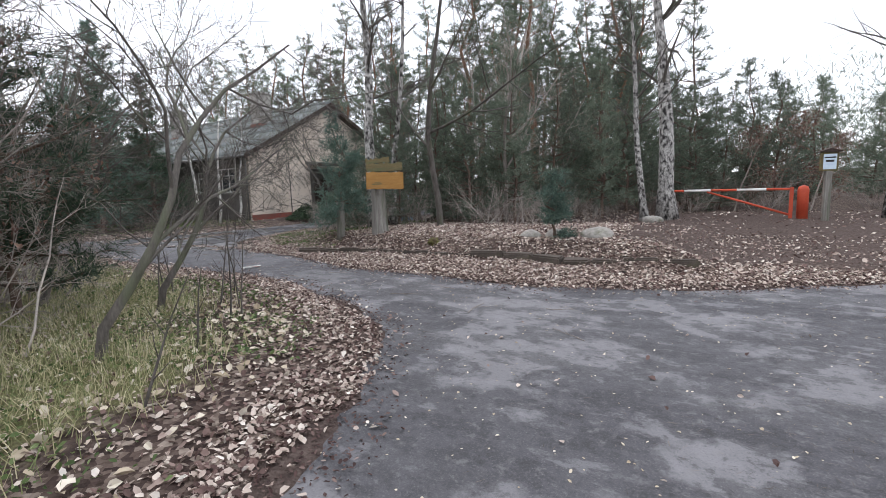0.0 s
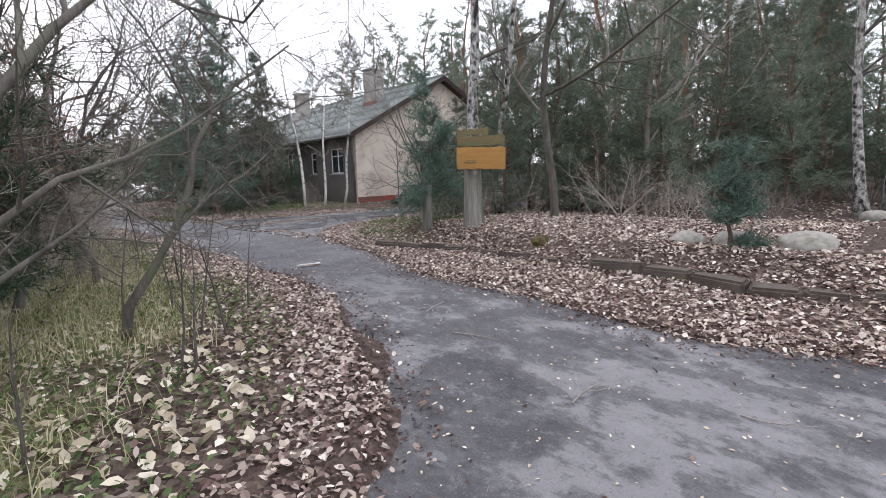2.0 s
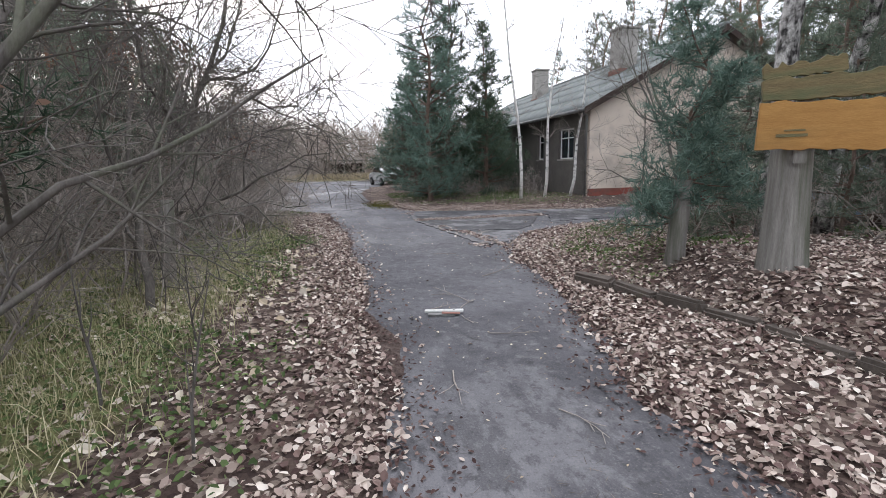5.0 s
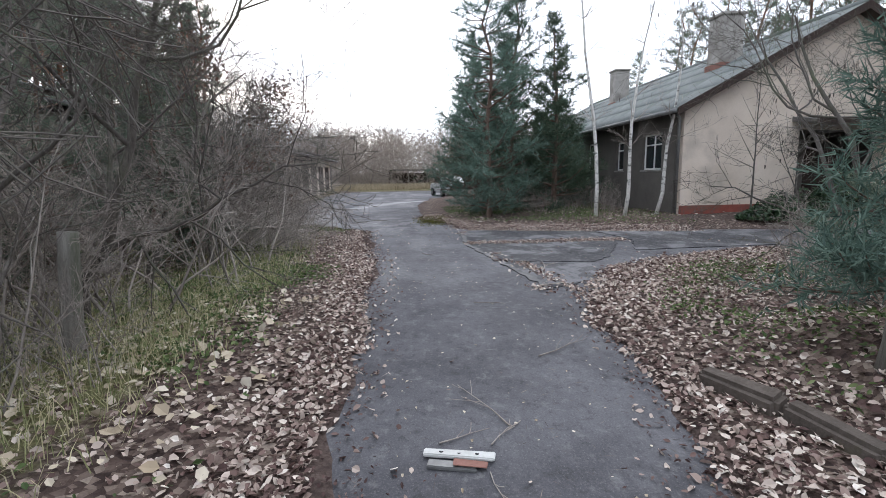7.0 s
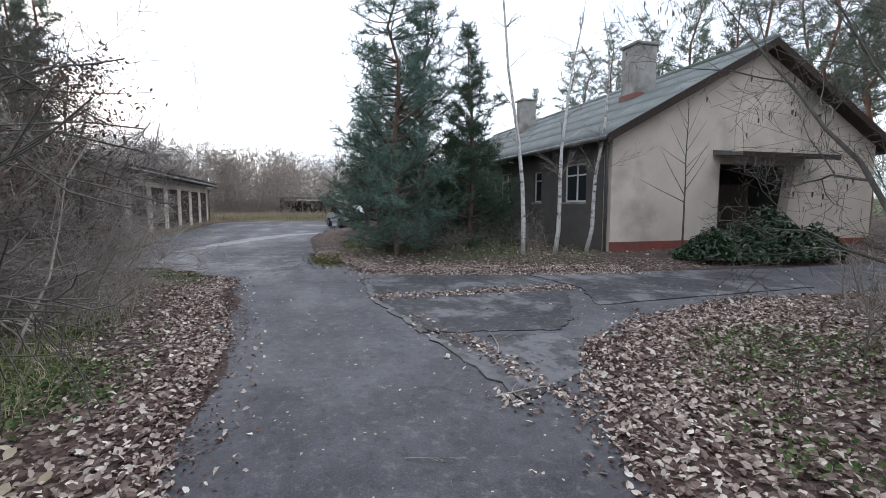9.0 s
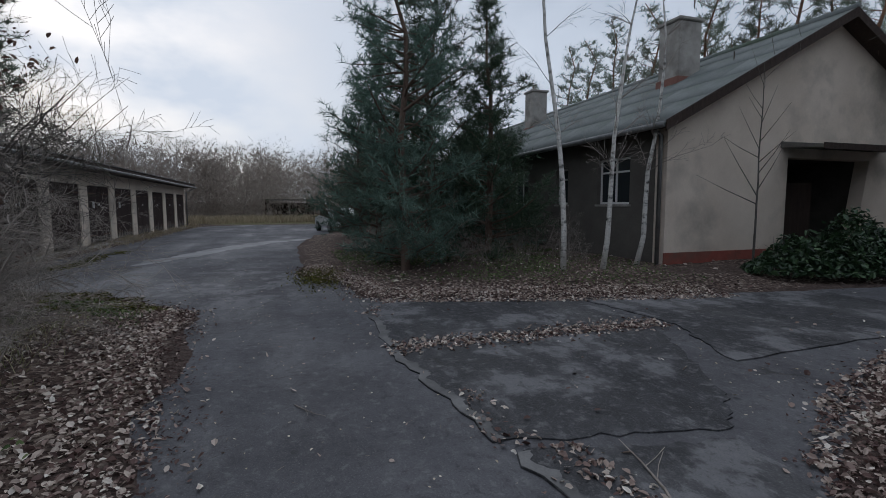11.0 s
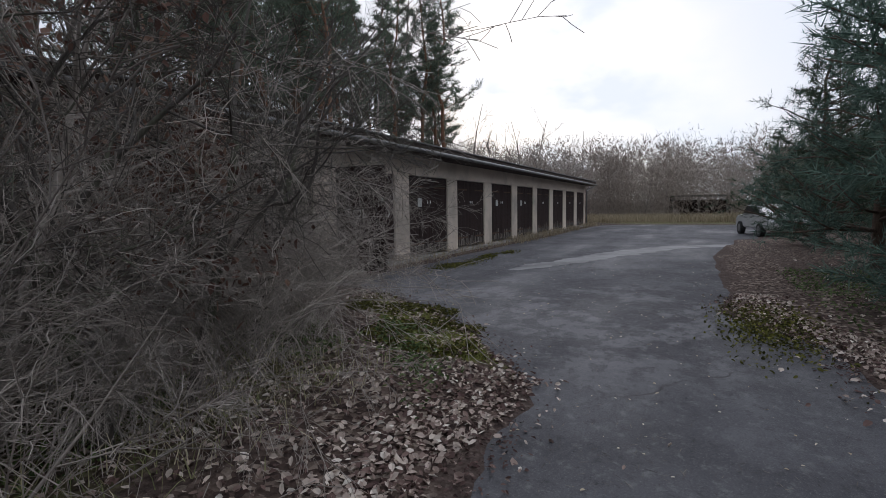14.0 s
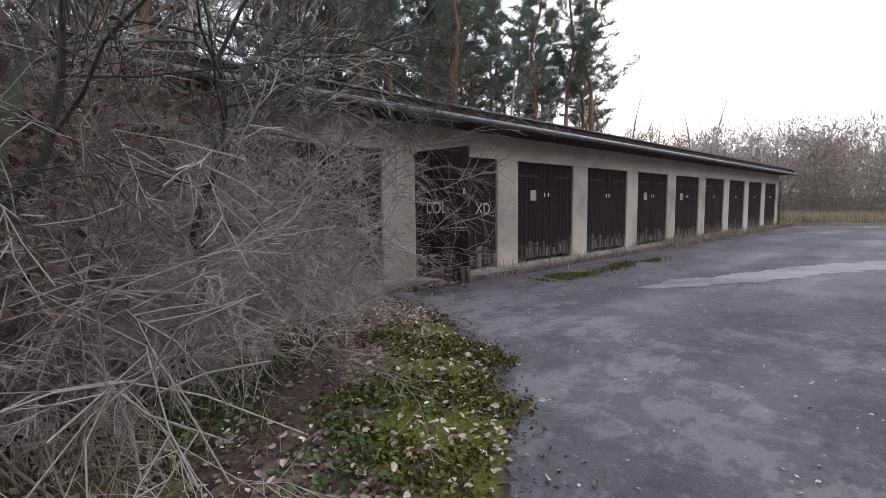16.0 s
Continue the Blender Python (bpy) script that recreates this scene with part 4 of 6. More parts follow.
def build_garages():
    GY, BAY, DW, L, H, Z0 = -1.1, 3.03, 2.3, -24.4, 2.42, 0.14
    g = thing("garage_row", "long row of beige rendered garages with dark boarded doors", "garage")
    first, last = -2, 8
    xa, xb = L - (first - 1) * BAY + 0.2, L - (last + 1) * BAY + 0.25
    TOP = 3.0
    pillars = []
    edges = [xa]
    for k in range(first, last + 1):
        x = L - k * BAY
        pillars.append((x, edges[-1], GY - 0.3, GY, 0.0, H))
        edges.append(x - DW)
    pillars.append((xb, edges[-1], GY - 0.3, GY, 0.0, H))
    for p in pillars:
        part("pillar", boxes("pillar", [p], "plaster", 0.012), g)
    part("lintel", boxes("lintel", [(xb, xa, GY - 0.3, GY - 0.002, H, TOP)], "plaster"), g, "beige rendered beam over the doors")
    part("end_wall", boxes("end_wall", [(xa - 0.3, xa, GY - 5.6, GY - 0.302, 0, TOP)], "plaster"), g)
    part("end_wall", boxes("end_wall", [(xb, xb + 0.3, GY - 5.6, GY - 0.302, 0, TOP)], "plaster"), g)
    part("back_wall", boxes("back_wall", [(xb, xa, GY - 5.9, GY - 5.602, 0, TOP - 0.2)], "plaster"), g)
    for k in range(first, last + 1):
        x = L - k * BAY + 0.3
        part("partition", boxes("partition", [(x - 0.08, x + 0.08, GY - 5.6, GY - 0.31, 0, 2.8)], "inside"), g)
    part("floor", boxes("floor", [(xb + 0.3, xa - 0.3, GY - 5.6, GY - 0.3, -0.1, 0.1)], "concrete"), g)
    roof = part("roof", prism("roof", [(GY + 0.62, 3.16), (GY + 0.62, 3.02), (GY - 6.2, 2.72), (GY - 6.2, 2.86)], "x", xb - 0.4, xa + 0.3, "bitumen", 0.01), g, "low bitumen roof with wide eaves")
    part("fascia", boxes("fascia", [(xb - 0.42, xa + 0.32, GY + 0.623, GY + 0.65, 2.98, 3.17)], "dark_wood", 0.004), roof, "dark fascia board")
    part("edge_trim", boxes("edge_trim", [(xb - 0.44, xa + 0.34, GY + 0.56, GY + 0.70, 3.173, 3.2)], "zinc", 0.004), roof)
    part("soffit", boxes("soffit", [(xb - 0.38, xa + 0.28, GY + 0.003, GY + 0.6, 2.93, 2.96)], "dark_wood"), g)
    part("gutter", join_tubes("gutter", [tube([(xa + 0.3, GY + 0.72, 3.0), (xb - 0.4, GY + 0.72, 2.95)], [0.06, 0.06], 8)], "zinc"), g)
    part("downpipe", join_tubes("downpipe", [tube([(xb - 0.2, GY + 0.7, 2.95), (xb - 0.05, GY + 0.1, 2.6), (xb - 0.05, GY + 0.08, 0.1)], [0.045] * 3, 8)], "zinc"), g)
    part("sill_strip", boxes("sill_strip", [(xb, xa, GY - 0.2, GY + 0.25, -0.1, 0.10)], "concrete", 0.015), g, "cracked concrete strip along the doors")
    h = H - Z0 - 0.02
    w = DW / 2 - 0.015
    for k in range(first, last + 1):
        x = L - k * BAY
        if k == 0:
            # one leaf swung out over the yard, the other shut
            swing = pose(x - 0.02, GY + 0.06, Z0 - 0.02, 0, 0, 94)
            build_leaf(g, swing, w + 0.05, h + 0.04, -1, 40)
            part("scrawl", scrawl("LOL", 0.28, "scrawl"), g, "hand-scrawled white letters", swing @ pose(0.22, -0.027, h * 0.53, 90, 0, 0))
            build_leaf(g, pose(x - DW + 0.01, GY - 0.06, Z0, 0, 0, 0), w, h, 1, 41)
            part("scrawl", scrawl("XD", 0.32, "scrawl"), g, "hand-scrawled white letters", pose(x - DW + 0.66, GY - 0.032, Z0 + h * 0.5, 90, 0, 180))
        else:
            build_leaf(g, pose(x - DW + 0.01, GY - 0.06, Z0, 0, 0, 0), w, h, 1, k * 2)
            build_leaf(g, pose(x - 0.01, GY - 0.06, Z0, 0, 0, 180), w, h, -1, k * 2 + 1)
            if k in (1, 3, 4):
                part("notice", boxes("notice", [(x - 0.72, x - 0.5, GY - 0.033, GY - 0.026, Z0 + h * 0.62, Z0 + h * 0.62 + 0.24)], "paper"), g, "weathered paper notice")
    return g


build_garages()


# ---- the sign by the lane ----
def ragged_board(name, w, h, t, mat, seed, top_rough=0.02, low_rough=0.01):
    r = random.Random(seed)
    n = 16
    out = [(-w / 2 + w * i / n + r.uniform(-0.01, 0.01), -h / 2 + r.uniform(-low_rough, low_rough)) for i in range(n + 1)]
    out += [(w / 2 - w * i / n + r.uniform(-0.01, 0.01), h / 2 + r.uniform(-top_rough, top_rough)) for i in range(n + 1)]
    return prism(name, out, "y", -t / 2, t / 2, mat, 0.004)


def build_sign():
    x, y = -8.12, 9.25
    z = ground_at(x, y)
    s = thing("sign_post", "ochre wooden notice boards on a thick grey split post", "sign", pose(x, y, z, 0, 0, 57))
    v, f = [], []
    sides, levels = 14, 10
    for i in range(levels + 1):
        t = i / levels
        for k in range(sides):
            a = 2 * math.pi * k / sides
            rr = (0.18 - 0.02 * t + (0.05 * (1 - t) ** 3)) * (1 + 0.12 * math.sin(3 * a + 1) + 0.06 * math.sin(7 * a))
            v.append((rr * math.cos(a) - 0.02 * t, rr * math.sin(a) * 0.85, -0.15 + 1.62 * t))
    for i in range(levels):
        for k in range(sides):
            k2 = (k + 1) % sides
            f.append((i * sides + k, i * sides + k2, (i + 1) * sides + k2, (i + 1) * sides + k))
    f.append(tuple(levels * sides + k for k in range(sides)))
    part("post", mesh_of("post", v, f, "post_wood", True), s, "grey weathered split trunk post")
    part("board", ragged_board("board", 0.95, 0.42, 0.05, "sign_wood", 4), s, "ochre painted plank board", pose(0.12, -0.24, 1.33, 2, 1.5, 0))
    part("board", ragged_board("board", 0.93, 0.20, 0.05, "sign_dark", 5, 0.02, 0.01), s, "mossy darker plank", pose(0.12, -0.23, 1.66, -3, -1.5, 0))
    part("board", ragged_board("board", 0.62, 0.12, 0.04, "sign_dark", 6, 0.03, 0.02), s, "broken grey top plank", pose(-0.05, -0.22, 1.82, 0, -4, 0))
    part("batten", boxes("batten", [(-0.05, 0.05, -0.215, -0.17, 1.0, 1.86)], "post_wood", 0.006), s)
    part("lettering", boxes("lettering", [(-0.22, 0.02, -0.2695, -0.2665, 1.235, 1.262), (-0.16, 0.0, -0.2695, -0.2665, 1.285, 1.30)], "sign_dark"), s, "worn unreadable lettering")


build_sign()


# ---- barrier, info post, stones, kerb ----
def build_barrier():
    b = thing("barrier", "orange-red and white boom barrier on a steel post", "barrier", on_ground(1.12, 18.4))
    part("post", join_tubes("post", [tube([(0, 0, -0.1), (0, 0, 0.9), (0, 0, 1.0), (0, 0, 1.03)], [0.15, 0.15, 0.12, 0.03], 16)], "orange"), b, "orange-red round steel post")
    part("upright", boxes("upright", [(-0.34, -0.24, -0.05, 0.05, 0.0, 0.98)], "orange", 0.01), b)
    z = 0.93
    x = 0.0
    segs = [(-0.28, -0.95, "orange"), (-0.95, -1.75, "white_paint"), (-1.75, -2.5, "orange"), (-2.5, -3.3, "white_paint"), (-3.3, -4.0, "orange")]
    for a, c, mm in segs:
        part("boom", join_tubes("boom", [tube([(a, 0, z), (c, 0, z + 0.0)], [0.04, 0.04], 10)], mm), b)
    part("brace", join_tubes("brace", [tube([(-0.3, 0, 0.12), (-2.6, 0, 0.88)], [0.035, 0.035], 8)], "orange"), b, "orange diagonal brace")


def build_info_post():
    p = thing("info_post", "grey wooden post with a small roofed notice box", "notice post", on_ground(1.65, 18.0, 0, 14))
    part("post", boxes("post", [(-0.085, 0.085, -0.085, 0.085, -0.1, 1.45)], "post_wood", 0.02), p)
    box = part("notice_box", boxes("notice_box", [(-0.21, 0.21, -0.07, 0.09, 1.46, 2.0)], "sign_dark", 0.01), p)
    part("notice", boxes("notice", [(-0.16, 0.16, -0.078, -0.0725, 1.51, 1.95)], "blue_paper"), box, "pale blue printed notice")
    part("print", boxes("print", [(-0.14, 0.14, -0.082, -0.079, 1.83, 1.87), (-0.1, 0.1, -0.082, -0.079, 1.72, 1.78)], "rubber"), box)
    part("roof", prism("roof", [(-0.28, 2.03), (0.0, 2.12), (0.28, 2.03), (0.28, 2.005), (-0.28, 2.005)], "y", -0.14, 0.16, "dark_wood", 0.004), p)


def build_stone(x, y, s, seed, flat=0.6, mat="stone", label="rounded grey granite boulder half sunk in leaves", rough=0.07):
    r = np.random.default_rng(seed)
    bm = bmesh.new()
    bmesh.ops.create_icosphere(bm, subdivisions=3, radius=1.0)
    o = Vector(r.uniform(-9, 9, 3))
    for v in bm.verts:
        v.co *= 1 + 0.22 * noise.noise(v.co * 0.9 + o) + rough * noise.noise(v.co * 3 + o)
        v.co.z *= flat
    me = bpy.data.meshes.new("boulder")
    bm.to_mesh(me)
    bm.free()
    me.materials.append(MAT[mat])
    me.shade_smooth()
    return thing("boulder", label, "stone", on_ground(x, y, 0.12 * s, r.uniform(0, 360), s), me=me)


def build_kerb():
    k = thing("kerb", "line of dark mossy old kerb stones under leaves", "kerb")
    r = random.Random(8)
    line = [(-9.7, 7.95), (-8.6, 8.25), (-7.5, 8.45), (-6.1, 8.52), (-5.0, 8.55), (-4.2, 8.55), (-3.0, 8.45), (-2.0, 8.65), (-0.8, 8.98)]
    for a, b in zip(line, line[1:]):
        d = Vector((b[0] - a[0], b[1] - a[1]))
        n = 2 if d.length > 0.9 else 1
        for i in range(n):
            c = Vector(a) + d * ((i + 0.5) / n)
            L = d.length / n - 0.02
            wide = 0.115 if c.x > -4.6 else 0.07
            me = boxes("kerb_stone", [(-L / 2, L / 2, -wide, wide, -0.15, 0.10 + wide)], "kerb", 0.03, 0.022)
            part("kerb_stone", me, k, "", pose(c.x, c.y, 0.012 + r.uniform(-0.03, 0.03), r.uniform(-9, 9), r.uniform(-2, 2), math.degrees(math.atan2(d.y, d.x)) + r.uniform(-2, 2)))


build_barrier()
build_info_post()
build_kerb()
for q in ((-2.75, 16.0, 0.30, 1), (-3.55, 9.75, 0.27, 2), (-2.75, 9.95, 0.33, 3), (-4.1, 9.6, 0.22, 4), (3.4, 17.6, 0.25, 5)):
    build_stone(*q)
build_stone(-6.25, 8.95, 0.13, 9, 0.9, "mossy_stump", "small rotten stump covered in yellow-green moss", 0.5)


# ---- far hut, far shed, parked car ----
def build_hut():
    h = thing("hut", "small pale blue boarded hut among the trees", "hut", pose(-13.9, 17.2, 0.1, 0, 0, 38) @ Matrix.Diagonal((0.8, 0.8, 0.93, 1)))
    part("wall", prism("wall", [(-0.8, 0), (0.8, 0), (0.8, 2.9), (0, 3.35), (-0.8, 2.9)], "y", -1.0, 1.0, "blue_wall"), h)
    part("roof", prism("roof", [(-1.0, 2.84), (0, 3.45), (1.0, 2.84), (1.0, 2.78), (0, 3.38), (-1.0, 2.78)], "y", -1.2, 1.2, "bitumen"), h)
    part("window", boxes("window", [(-0.45, 0.45, -1.02, -1.003, 1.7, 2.5)], "glass"), h)
    part("window_frame", boxes("window_frame", [(-0.53, -0.453, -1.03, -1.003, 1.65, 2.55), (0.453, 0.53, -1.03, -1.003, 1.65, 2.55), (-0.45, 0.45, -1.03, -1.003, 2.503, 2.56)], "white_paint"), h)


def build_shed():
    s = thing("shed", "dark open wooden shed at the end of the yard", "shed", pose(-72, 6.5, 0, 0, 0, 85))
    part("wall", boxes("wall", [(-2.6, 2.6, -0.1, 0.1, 0, 1.9), (-2.6, -2.4, -3, -0.1, 0, 2.2)], "dark_wood"), s)
    part("roof", boxes("roof", [(-2.9, 2.9, -3.3, 0.3, 2.2, 2.35)], "bitumen"), s)
    for x in (-2.4, 0, 2.4):
        part("post", boxes("post", [(x - 0.07, x + 0.07, -3.0, -2.86, 0, 2.2)], "post_wood"), s)


def build_car():
    c = thing("car", "silver parked car half hidden by pine branches", "car", pose(-42.5, 9.0, 0.0, 0, 0, 12))
    side = [(-2.1, 0.35), (-2.12, 0.75), (-1.95, 0.92), (-1.2, 0.98), (-0.55, 1.42), (0.75, 1.44), (1.45, 1.0), (2.0, 0.9), (2.1, 0.6), (2.05, 0.35)]
    part("body", prism("body", side, "y", -0.82, 0.82, "car_paint", 0.06), c)
    part("side_window", prism("side_window", [(-1.0, 1.0), (-0.5, 1.36), (0.7, 1.38), (1.25, 1.0)], "y", -0.835, 0.835, "glass"), c)
    part("windscreen", prism("windscreen", [(-1.22, 1.0), (-0.62, 1.40), (-0.60, 1.38), (-1.18, 0.985)], "y", -0.7, 0.7, "glass"), c)
    for x in (-1.3, 1.3):
        for y in (-0.8, 0.8):
            w = part("wheel", join_tubes("wheel", [tube([(x, y - 0.1, 0.31), (x, y + 0.1, 0.31)], [0.31, 0.31], 18)], "rubber", False), c)
            part("rim", join_tubes("rim", [tube([(x, y - 0.11, 0.31), (x, y + 0.11, 0.31)], [0.19, 0.19], 14)], "zinc", False), w)
    for y in (-0.6, 0.6):
        part("headlight", boxes("headlight", [(-2.13, -2.06, y - 0.16, y + 0.16, 0.62, 0.76)], "glass", 0.01), c)


build_hut()
build_shed()
build_car()


# ---- trees ----
def pine_mesh(seed, height, spread, low, tuft_size, blades_n, per_branch, whorls, mat, bark="pine_bark", width=0.011, trunk=0.14):
    """Trunk and limbs in one mesh, needle tufts in another."""
    r = np.random.default_rng(seed)
    lines, cen, way = [], [], []
    bend = [Vector((r.normal(0, 0.02) * i, r.normal(0, 0.02) * i, 0)) for i in range(9)]
    pts = [Vector((0, 0, height * i / 8 - (0.15 if i == 0 else 0))) + bend[i] for i in range(9)]
    lines.append((pts, [trunk * (1 - 0.88 * i / 8) for i in range(9)], 7))
    for k in range(whorls):
        f = low + (1 - low) * (k + r.uniform(-0.3, 0.3)) / whorls
        f = min(max(f, 0.02), 0.985)
        i = min(int(f * 8), 7)
        base = pts[i].lerp(pts[i + 1], f * 8 - i)
        env = spread * (1 - f) ** 0.75 * (0.75 + 0.5 * r.uniform()) + 0.18
        for _ in range(int(r.integers(3, 6))):
            a = r.uniform(0, 2 * math.pi)
            d = Vector((math.cos(a), math.sin(a), r.uniform(-0.05, 0.45) - 0.25 * max(0.0, 1 - f / 0.25)))
            L = env * r.uniform(0.6, 1.15)
            p, dd = wander(base, d, L, 5, 0.11, 0.07, r)
            lines.append((p, [max(0.028 * L / 1.5 * (1 - 0.85 * j / 5), 0.004) for j in range(6)], 4))
            for q in range(int(per_branch * (0.4 + L / max(spread, 0.1)) * (1.35 - 0.85 * f))):
                u = r.uniform(0.3, 1.0)
                j = min(int(u * 5), 4)
                o = p[j].lerp(p[j + 1], u * 5 - j)
                sd = Vector((r.normal(0, 1), r.normal(0, 1), r.normal(0.25, 0.6))).normalized()
                w = (dd * 0.7 + sd).normalized()
                e = o + w * r.uniform(0.1, 0.34) * (0.5 + 0.5 * L)
                cen.append(e)
                way.append(w)
    for q in range(14):
        cen.append(pts[8] - Vector((0, 0, r.uniform(0, 0.5))))
        way.append(Vector((r.normal(0, 0.4), r.normal(0, 0.4), 1)).normalized())
    return join_tubes("trunk", tubes_of(lines), bark), tufts("crown", cen, way, tuft_size, blades_n, width, mat, seed)


def tall_pine_mesh(seed, height, mat, bark="red_bark", dense=1.0):
    """A forest pine: bare trunk with dead stubs, open layered crown with needle pads at the branch ends."""
    r = np.random.default_rng(seed)
    lines, cen, way = [], [], []
    pts = [Vector((r.normal(0, 0.04) * i, r.normal(0, 0.04) * i, height * i / 8)) for i in range(9)]
    lines.append((pts, [0.15 * (1 - 0.8 * i / 8) for i in range(9)], 6))
    for k in range(54):
        f = 0.42 + 0.57 * (k - 9) / 45 if k > 9 else r.uniform(0.12, 0.42)
        i = min(int(f * 8), 7)
        base = pts[i].lerp(pts[i + 1], f * 8 - i)
        a = k * 2.4 + r.uniform(-0.5, 0.5)
        L = r.uniform(0.65, 1.2) * (0.35 + 2.6 * (1 - f) ** 0.8) if k > 9 else r.uniform(0.3, 1.1)
        p, dd = wander(base, (math.cos(a), math.sin(a), r.uniform(0.0, 0.5)), L, 4, 0.14, 0.08, r)
        lines.append((p, [max(0.026 * (1 - 0.8 * j / 4), 0.008) for j in range(5)], 3))
        if k <= 9:
            continue
        for q in range(int((5 + 7 * L) * dense)):
            u = r.uniform(0.35, 1.0)
            j = min(int(u * 4), 3)
            o = p[j].lerp(p[j + 1], u * 4 - j)
            w = (dd * 0.5 + Vector((r.normal(0, 1), r.normal(0, 1), r.normal(0.35, 0.4))).normalized()).normalized()
            for _ in range(2):
                cen.append(o + w * r.uniform(0.1, 0.42) + Vector((r.normal(0, 0.07), r.normal(0, 0.07), r.normal(0, 0.05))))
                way.append(w)
    return join_tubes("trunk", tubes_of(lines), bark), tufts("crown", cen, way, 0.24, 8, 0.012, mat, seed, 0.65)


def bare_mesh(seed, height, radius, depth, kids, mat, lean=(0, 0), bend=0.1, shrink=0.5, lift=0.05, first=0.3, spread=(0.5, 1.1)):
    r = np.random.default_rng(seed)
    out, tips = [], []
    marks = []
    grow((0, 0, -0.1), (lean[0], lean[1], 1), height, radius, depth, r, out, tips, bend, lift, kids, spread, shrink, first, marks=marks)
    return limbs_of(out, marks, mat)


def shrub_mesh(seed, stems, height, reach, depth, kids, mat, radius=0.018, lift=-0.02, bend=0.17, shrink=0.5, fine=0.0025):
    r = np.random.default_rng(seed)
    out, tips, marks = [], [], []
    for _ in range(stems):
        marks.append(len(out))
        a = r.uniform(0, 2 * math.pi)
        b = (r.normal(0, reach * 0.22), r.normal(0, reach * 0.22), -0.08)
        grow(b, (math.cos(a) * r.uniform(0.1, 0.8), math.sin(a) * r.uniform(0.1, 0.8), 1), height * r.uniform(0.55, 1.15), radius * r.uniform(0.6, 1.3), depth, r, out, tips, bend, lift, kids, (0.35, 1.0), shrink, 0.2, (5, 4, 3, 3, 3), fine=fine)
    return limbs_of(out, marks, mat, "stem")


def plant(name, label, category, m, pieces, group=""):
    t = thing(name, label, category, m, group)
    for n, me, lb in pieces:
        part(n, me, t, lb)
    return t


def scatter(base, places, seed, tilt=3.0, scale=(0.85, 1.2)):
    """Copies of a plant on the ground at the places given."""
    r = random.Random(seed)
    for x, y in places:
        s = r.uniform(*scale)
        m = on_ground(x, y, -0.03) @ pose(0, 0, 0, r.uniform(-tilt, tilt), r.uniform(-tilt, tilt), r.uniform(0, 360))
        c = copy_thing(base, m)
        c.scale = (s, s, s * r.uniform(0.92, 1.1))


def spots(n, x0, x1, y0, y1, seed, clear=1.0, gap=1.0, keep=None):
    """Random free places off the road."""
    r = random.Random(seed)
    out = []
    tries = 0
    while len(out) < n and tries < n * 40:
        tries += 1
        x, y = r.uniform(x0, x1), r.uniform(y0, y1)
        if keep and not keep(x, y):
            continue
        if float(road_distance(np.array([x]), np.array([y]))[0]) < clear:
            continue
        if -53 < x < -18 and -8 < y < 0.2 or -43.5 < x < -19.5 and 13.2 < y < 26.2:
            continue
        if any((x - a) ** 2 + (y - b) ** 2 < gap * gap for a, b in out):
            continue
        out.append((x, y))
    return out


# pines by the house
for k, (x, y, hgt, spr, sd) in enumerate(((-23.0, 8.7, 8.6, 2.5, 21), (-25.4, 10.0, 9.2, 2.4, 22), (-24.3, 11.4, 7.0, 1.9, 23), (-28.0, 9.0, 7.5, 2.4, 24), (-30.5, 11.0, 8.0, 2.3, 25), (-34.0, 9.3, 6.5, 2.4, 26), (-27.5, 12.5, 4.6, 1.9, 27), (-30.2, 13.0, 4.2, 1.7, 28))):
    tr, cr = pine_mesh(sd, hgt, spr, 0.04, 0.21, 14, 21 if k < 3 else 15, 32, "blue_needles" if k in (0, 3, 6) else "needles", width=0.008, trunk=0.11)
    plant("pine", "bushy young pine with bluish green needles down to the ground", "tree", on_ground(x, y, 0, 40 * k), [("trunk", tr, ""), ("crown", cr, "")], "pines beside the house")

# small pine saplings by the sign and on the bank
for x, y, hgt, spr, sd, per, wh in ((-9.45, 9.2, 3.2, 0.58, 31, 14, 20), (-3.5, 9.4, 1.4, 0.24, 32, 7, 11)):
    tr, cr = pine_mesh(sd, hgt, spr, 0.12, 0.13, 11, per, wh, "blue_needles", width=0.006, trunk=0.035)
    plant("pine_sapling", "small pine sapling with thin bluish green needles", "sapling", on_ground(x, y), [("trunk", tr, ""), ("crown", cr, "")])

# dark pines in the thicket at the bend
for x, y, hgt, spr, sd in ((-7.9, 1.9, 4.8, 1.5, 33), (-8.6, -0.6, 5.4, 1.6, 34)):
    tr, cr = pine_mesh(sd, hgt, spr, 0.10, 0.15, 12, 20, 24, "needles", width=0.006, trunk=0.06)
    plant("young_pine", "dark young pine standing in the bare thicket", "tree", on_ground(x, y), [("trunk", tr, ""), ("crown", cr, "")])

